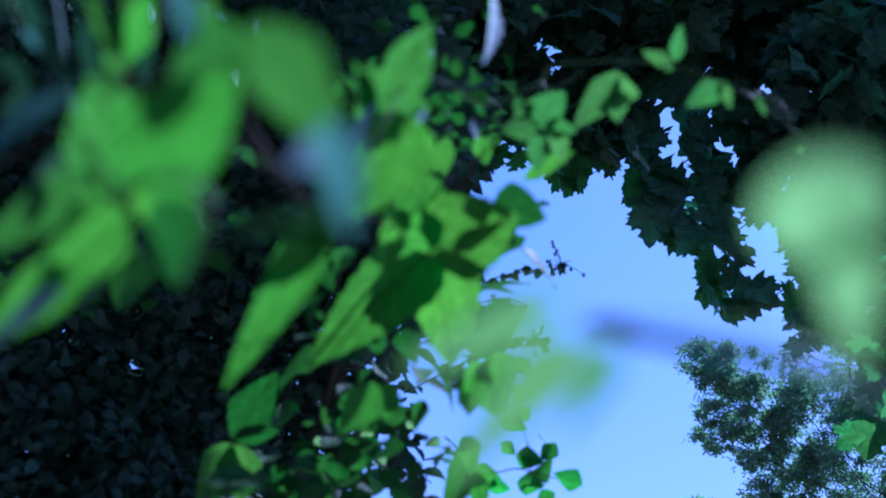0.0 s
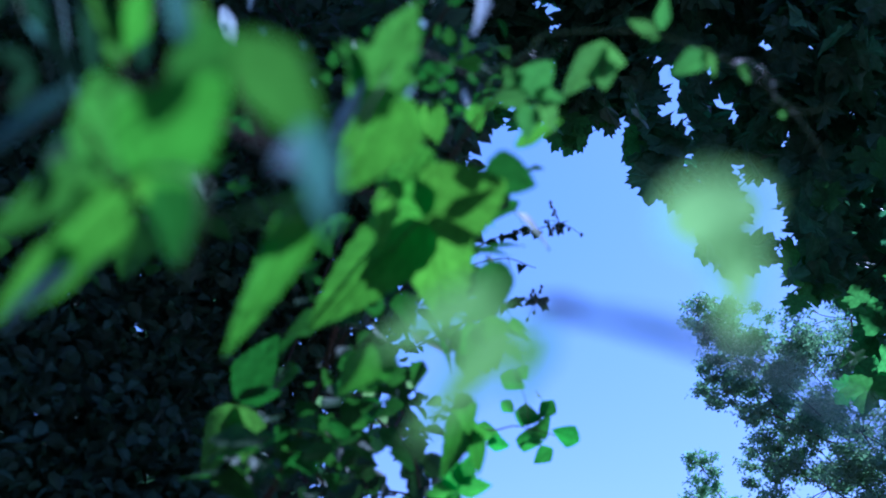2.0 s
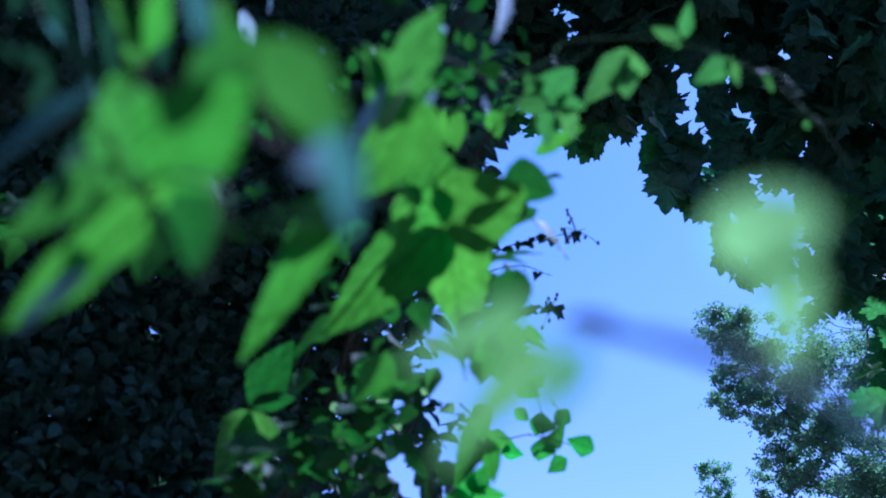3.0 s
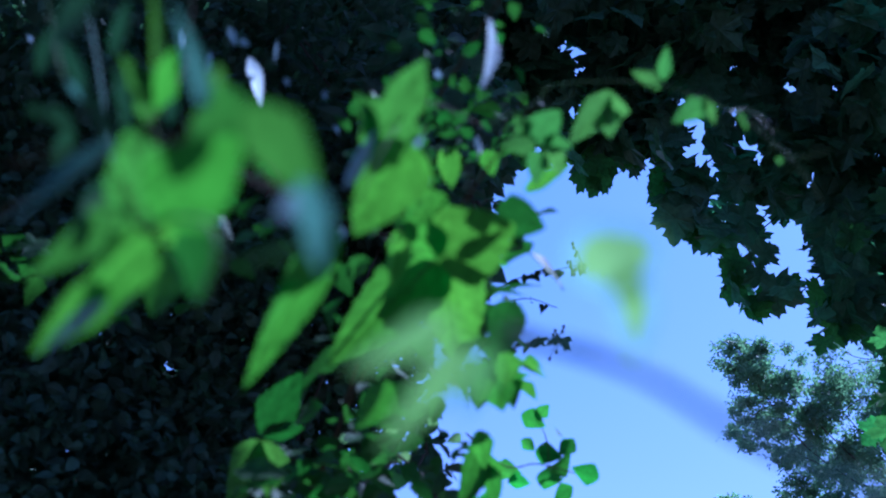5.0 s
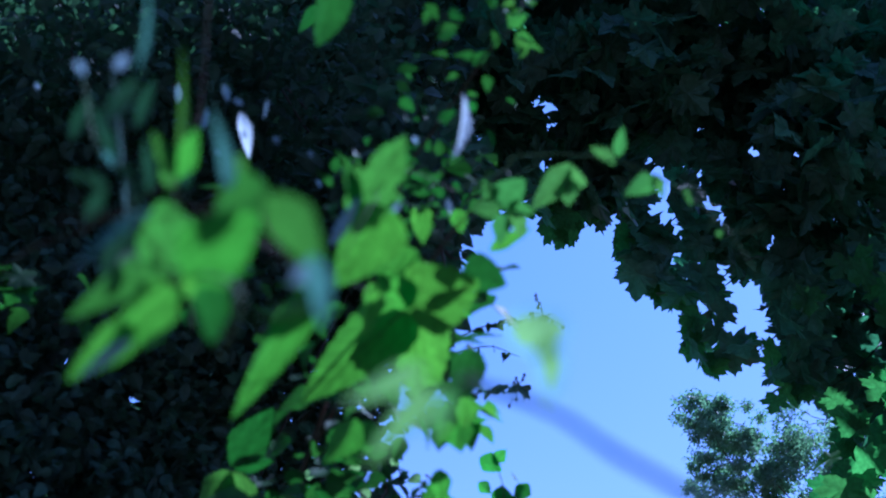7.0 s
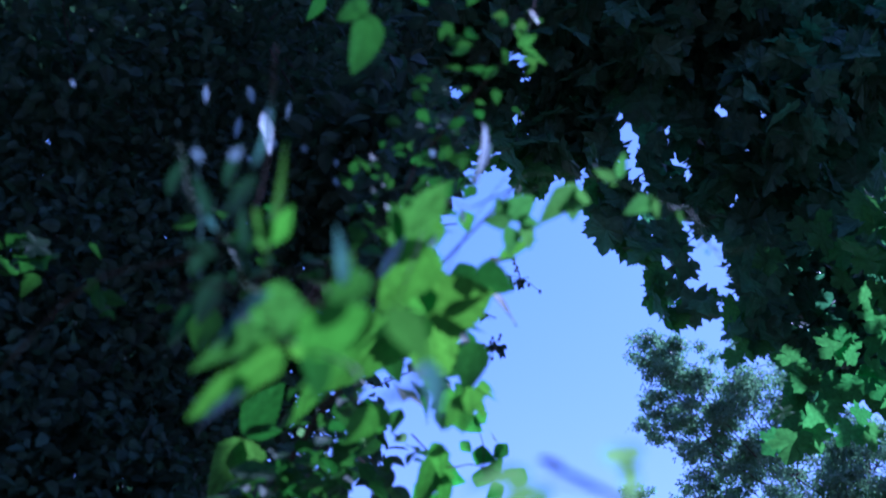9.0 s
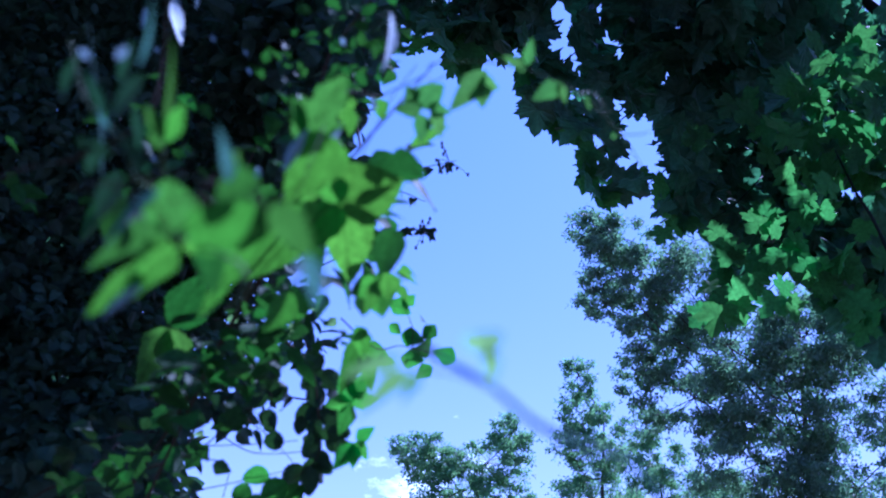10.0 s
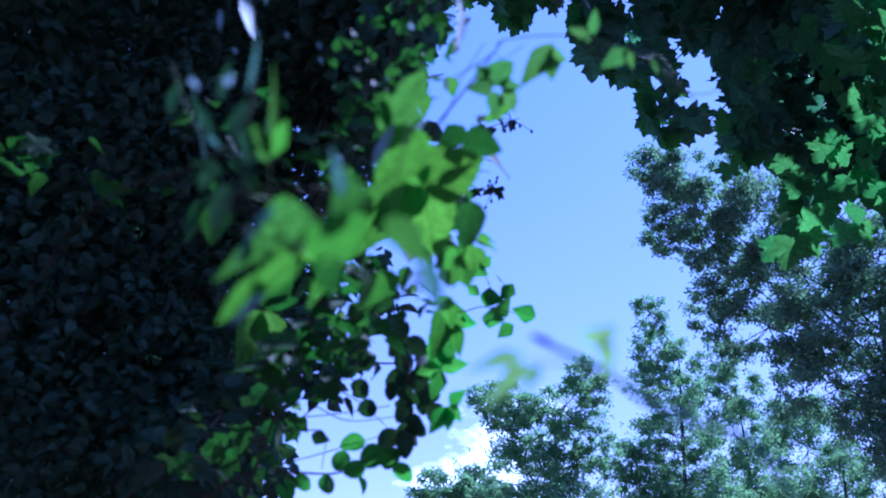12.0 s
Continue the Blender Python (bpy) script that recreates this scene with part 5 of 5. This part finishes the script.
glint = thing("dead_and_glint_leaf", (0.003, 1.164, 2.52), "small pale leaf standing in for a glint in the creeper", "leaf", "withered leaves")
leaf(glint, "lance", (0.003, 1.164, 2.52), (-0, 1.175, 2.499), 0.0037, (-0.278, 0.824, 0.493), PALE)
glint = thing("dead_and_glint_leaf", (0.06, 1.213, 2.447), "small pale leaf standing in for a glint in the creeper", "leaf", "withered leaves")
leaf(glint, "curl", (0.06, 1.213, 2.447), (0.067, 1.218, 2.44), 0.0057, (0.072, 0.789, 0.611), PALE)
glint = thing("dead_and_glint_leaf", (0.146, 1.23, 2.438), "small pale leaf standing in for a glint in the creeper", "leaf", "withered leaves")
leaf(glint, "lance", (0.146, 1.23, 2.438), (0.143, 1.241, 2.418), 0.0041, (-0.158, 0.858, 0.489), PALE)
near_twig = thing("twig", (0.336, 0.498, 0), "thin twig with pale young leaves close by", "twig")
part("stem", tube_mesh("stem", [(0.481, 0.725, 1.784), (0.394, 0.53, 1.84), (0.359, 0.501, 1.85), (0.338, 0.491, 1.857), (0.321, 0.512, 1.877), (0.291, 0.557, 1.906)], 0.0018, 0.0014, TEAL_TWIG, 7, 7, 0.06, near_twig.location), near_twig)
part("bud", tube_mesh("bud", [(0.299, 0.546, 1.899), (0.296, 0.549, 1.902), (0.292, 0.554, 1.905)], 0.0022, 0.0016, BARK, 7, 4, 0.2, near_twig.location), near_twig)
leaf(near_twig, "heart", (0.319, 0.482, 1.881), (0.312, 0.466, 1.888), 0.017, (-0.124, 0.391, 0.912), YOUNG)
leaf(near_twig, "ovate", (0.319, 0.478, 1.882), (0.322, 0.491, 1.87), 0.009, (0.231, 0.625, 0.746), YOUNG)
leaf(near_twig, "ovate", (0.285, 0.498, 1.882), (0.259, 0.524, 1.881), 0.0081, (0.537, 0.542, 0.646), TENDER)
leaf(near_twig, "ovate", (0.287, 0.504, 1.879), (0.268, 0.535, 1.868), 0.0098, (0.411, 0.52, 0.749), TENDER)
leaf(near_twig, "ovate", (0.292, 0.502, 1.877), (0.286, 0.524, 1.871), 0.0064, (0.361, 0.331, 0.872), TENDER)
part("stem", tube_mesh("stem", [(0.331, 0.498, 1.866), (0.31, 0.498, 1.876), (0.288, 0.501, 1.879)], 0.0006, 0.0004, GREEN_STEM, 7, 5, 0.06, near_twig.location), near_twig)
leaf(near_twig, "ovate", (0.338, 0.491, 1.857), (0.339, 0.491, 1.855), 0.0029, (0.376, 0.783, 0.494), YOUNG)
herb = thing("herb", (-0.283, 1.005, 0), "tall weed with narrow glossy grey-green leaves", "herb")
part("stem", tube_mesh("stem", [(-0.428, 1.457, 1.309), (-0.356, 1.221, 1.881), (-0.099, 0.898, 2.093), (0.042, 0.781, 2.106), (0.086, 0.762, 2.129), (0.089, 0.772, 2.188), (0.087, 0.74, 2.269)], 0.0009, 0.0007, STEM, 7, 7, 0.06, herb.location), herb)
leaf(herb, "blade", (0.19, 0.572, 1.991), (0.188, 0.547, 2.015), 0.0090, (0.03, 0.685, 0.728), GREY_HERB)
leaf(herb, "blade", (0.128, 0.665, 2.06), (0.141, 0.612, 2.105), 0.0081, (0.026, 0.661, 0.75), HALF_SHADE)
leaf(herb, "ovate", (0.128, 0.664, 2.06), (0.12, 0.646, 2.076), 0.0122, (0.023, 0.649, 0.76), HALF_SHADE)
leaf(herb, "ovate", (0.129, 0.665, 2.06), (0.143, 0.644, 2.077), 0.0132, (0.033, 0.65, 0.76))
leaf(herb, "ovate", (0.124, 0.675, 2.06), (0.122, 0.661, 2.072), 0.0119, (0.024, 0.645, 0.764), HALF_SHADE)
leaf(herb, "blade", (0.15, 0.599, 1.997), (0.12, 0.593, 1.961), 0.0074, (-0.649, 0.636, 0.418), GREY_HERB)
leaf(herb, "lance", (0.122, 0.646, 2.031), (0.114, 0.634, 2.049), 0.0097, (0.187, 0.792, 0.581), WEED_SHADE)
leaf(herb, "lance", (0.1, 0.658, 2.045), (0.082, 0.651, 2.053), 0.0094, (0.046, 0.704, 0.709), WEED_SHADE)
leaf(herb, "lance", (0.11, 0.684, 2.063), (0.106, 0.669, 2.088), 0.0079, (-0.07, 0.864, 0.499), WEED_SHADE)
leaf(herb, "lance", (0.078, 0.689, 2.047), (0.087, 0.68, 2.064), 0.0090, (-0.371, 0.743, 0.557), WEED_SHADE)
leaf(herb, "lance", (0.118, 0.708, 2.083), (0.12, 0.695, 2.106), 0.0073, (-0.007, 0.872, 0.489), WEED_SHADE)
leaf(herb, "lance", (0.083, 0.689, 2.088), (0.071, 0.674, 2.112), 0.0082, (-0.007, 0.847, 0.531), WEED_SHADE)
leaf(herb, "lance", (0.047, 0.706, 2.112), (0.056, 0.693, 2.136), 0.0094, (-0.528, 0.658, 0.537), WEED_SHADE)
leaf(herb, "lance", (0.083, 0.705, 2.122), (0.091, 0.691, 2.147), 0.0083, (-0.409, 0.751, 0.519), WEED_SHADE)
part("stem", tube_mesh("stem", [(0.09, 0.85, 2.071), (0.113, 0.742, 2.063), (0.127, 0.671, 2.059), (0.129, 0.663, 2.063)], 0.0007, 0.0005, GREEN_STEM, 7, 7, 0.06, herb.location), herb)
part("stem", tube_mesh("stem", [(0.113, 0.742, 2.063), (0.116, 0.666, 2.035), (0.105, 0.663, 2.058), (0.068, 0.692, 2.101), (0.051, 0.688, 2.143)], 0.0006, 0.0004, GREEN_STEM, 7, 7, 0.06, herb.location), herb)
leaf(herb, "blade", (0.13, 0.588, 2.066), (0.146, 0.555, 2.094), 0.0043, (0.048, 0.667, 0.743), GREY_HERB)
leaf(herb, "lance", (0.087, 0.726, 2.068), (0.073, 0.738, 2.036), 0.0164, (-0.443, 0.75, 0.492), WEED_SHADE)
leaf(herb, "lance", (0.132, 0.589, 2.061), (0.117, 0.598, 2.038), 0.0097, (-0.369, 0.762, 0.532), WEED_SHADE)
# three small pale leaves added to paint bluish glints
leaf(herb, "ovate", (0.112, 0.604, 2.079), (0.118, 0.601, 2.086), 0.0058, (-0.257, 0.796, 0.548), PALE)
leaf(herb, "ovate", (0.087, 0.611, 2.088), (0.095, 0.613, 2.083), 0.0046, (0.275, 0.648, 0.71), PALE)
leaf(herb, "lance", (0.085, 0.668, 2.078), (0.094, 0.672, 2.07), 0.0039, (0.311, 0.73, 0.608), GREY_HERB)
sedge = thing("herb", (-0.396, 1.115, 0), "grassy weed with thin arching pale blades", "herb")
part("stem", tube_mesh("stem", [(-1.109, 1.648, 1.258), (-0.653, 1.427, 1.902), (-0.147, 1.082, 2.093), (0.045, 0.808, 2.102)], 0.0007, 0.0006, TWIG, 7, 7, 0.06, sedge.location), sedge)
leaf(sedge, "blade", (0.047, 0.809, 2.103), (0.044, 0.736, 2.196), 0.0027, (-0.129, 0.785, 0.605), HERB)
def fill(parent, kind, centre, radii, n, size, material):
    for p in chinked(ball(centre, radii, n)):
        random_leaf(parent, kind, p, size, material)



# fill of darkened leaves that paints the shade behind the sunlit ones
back_creeper = thing("creeper", (0.019, 1.481, 0), "creeper with leaves coloured darker for shade, behind the sunlit ones", "vine")
part("stem", tube_mesh("stem", [(-0.781, 2.181, -0.02), (-0.681, 2.081, 1.1), (-0.136, 1.924, 2.166), (0.079, 1.396, 2.295), (0.147, 1.292, 2.524)], 0.005, 0.0015, STEM, 8, 8, 0.1, back_creeper.location), back_creeper)
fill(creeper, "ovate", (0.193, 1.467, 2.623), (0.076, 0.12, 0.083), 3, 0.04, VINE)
fill(back_creeper, "ovate", (0.175, 1.543, 2.686), (0.089, 0.12, 0.097), 14, 0.03, SHADED_VINE)
fill(back_creeper, "ovate", (0.091, 1.41, 2.289), (0.072, 0.12, 0.079), 14, 0.05, SHADED_VINE)
fill(back_creeper, "ovate", (0.101, 1.73, 2.314), (0.089, 0.15, 0.073), 28, 0.04, SHADED_VINE)
fill(back_creeper, "ovate", (0.181, 1.405, 2.331), (0.046, 0.1, 0.079), 20, 0.05, SHADED_VINE)
fill(back_creeper, "ovate", (0.108, 1.278, 2.324), (0.064, 0.12, 0.113), 36, 0.034, SHADED_VINE)
fill(back_creeper, "ovate", (0.13, 1.199, 2.377), (0.048, 0.1, 0.075), 12, 0.022, SHADED_VINE)
fill(back_creeper, "ovate", (0.12, 1.223, 2.437), (0.057, 0.12, 0.085), 24, 0.02, SHADED_VINE)
fill(back_creeper, "ovate", (0.034, 1.622, 2.237), (0.077, 0.15, 0.052), 24, 0.045, SHADED_VINE)
fill(creeper, "ovate", (-0.13, 1.728, 2.054), (0.1, 0.15, 0.073), 6, 0.034, SHADED_VINE)
part("stem", tube_mesh("stem", [(0.1, 0.94, 2.798), (0.111, 0.91, 2.568), (0.124, 0.906, 2.437)], 0.0007, 0.0005, STEM, 7, 7, 0.06, creeper.location), creeper)
leaf(creeper, "heart", (0.124, 0.906, 2.437), (0.116, 0.941, 2.397), 0.0333, (0.252, 0.75, 0.612), SHADED_VINE)
leaf(creeper, "ovate", (0.124, 0.894, 2.449), (0.096, 0.903, 2.43), 0.0222, (-0.054, 0.843, 0.536), SHADED_VINE)
leaf(creeper, "ovate", (-0.036, 1.408, 2.898), (-0.06, 1.433, 2.864), 0.0258, (0.208, 0.857, 0.472), SHADED_VINE)
fill(back_creeper, "ovate", (-0.178, 1.825, 2.089), (0.144, 0.2, 0.086), 26, 0.036, SHADE_DARK)
fill(back_creeper, "ovate", (-0.034, 1.243, 2.343), (0.078, 0.12, 0.085), 22, 0.035, SHADED_VINE)
fill(creeper, "ovate", (-0.456, 1.703, 2.53), (0.111, 0.1, 0.051), 9, 0.045, SHADED_VINE)
fill(creeper, "ovate", (-0.353, 1.75, 2.516), (0.091, 0.1, 0.04), 8, 0.042, SHADED_VINE)
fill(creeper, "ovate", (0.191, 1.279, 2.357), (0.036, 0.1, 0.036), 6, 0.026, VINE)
fill(back_creeper, "ovate", (0.198, 1.597, 2.401), (0.034, 0.1, 0.068), 24, 0.045, SHADED_VINE)
fill(back_creeper, "ovate", (0.245, 1.373, 2.404), (0.016, 0.06, 0.033), 7, 0.05, SHADED_VINE)
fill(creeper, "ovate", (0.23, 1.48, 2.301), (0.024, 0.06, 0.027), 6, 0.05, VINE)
fill(back_creeper, "ovate", (0.032, 1.567, 2.172), (0.048, 0.12, 0.057), 28, 0.04, SHADED_VINE)
fill(back_creeper, "ovate", (0.182, 1.226, 2.444), (0.042, 0.1, 0.085), 24, 0.02, SHADED_VINE)
fill(back_creeper, "ovate", (0.189, 1.176, 2.43), (0.034, 0.1, 0.061), 14, 0.02, SHADED_VINE)
fill(creeper, "maple", (-0.489, 1.687, 2.534), (0.051, 0.1, 0.051), 5, 0.055, SHADED_VINE)
fill(back_creeper, "ovate", (-0.012, 1.436, 2.121), (0.045, 0.1, 0.061), 14, 0.05, SHADED_VINE)
fill(back_creeper, "ovate", (0.246, 1.121, 2.557), (0.045, 0.08, 0.06), 16, 0.022, SHADED_VINE)
fill(back_creeper, "ovate", (0.191, 1.102, 2.587), (0.04, 0.08, 0.06), 12, 0.02, SHADED_VINE)
fill(back_creeper, "ovate", (0.276, 1.103, 2.595), (0.04, 0.08, 0.05), 10, 0.02, HALF_SHADE)
fill(back_creeper, "ovate", (0.171, 1.143, 2.51), (0.04, 0.08, 0.05), 10, 0.02, SHADED_VINE)
part("stem", tube_mesh("stem", [(0.147, 1.292, 2.524), (0.246, 1.121, 2.557), (0.276, 1.103, 2.595), (0.296, 1.153, 2.795)], 0.0015, 0.0008, STEM, 7, 7, 0.06, back_creeper.location), back_creeper)
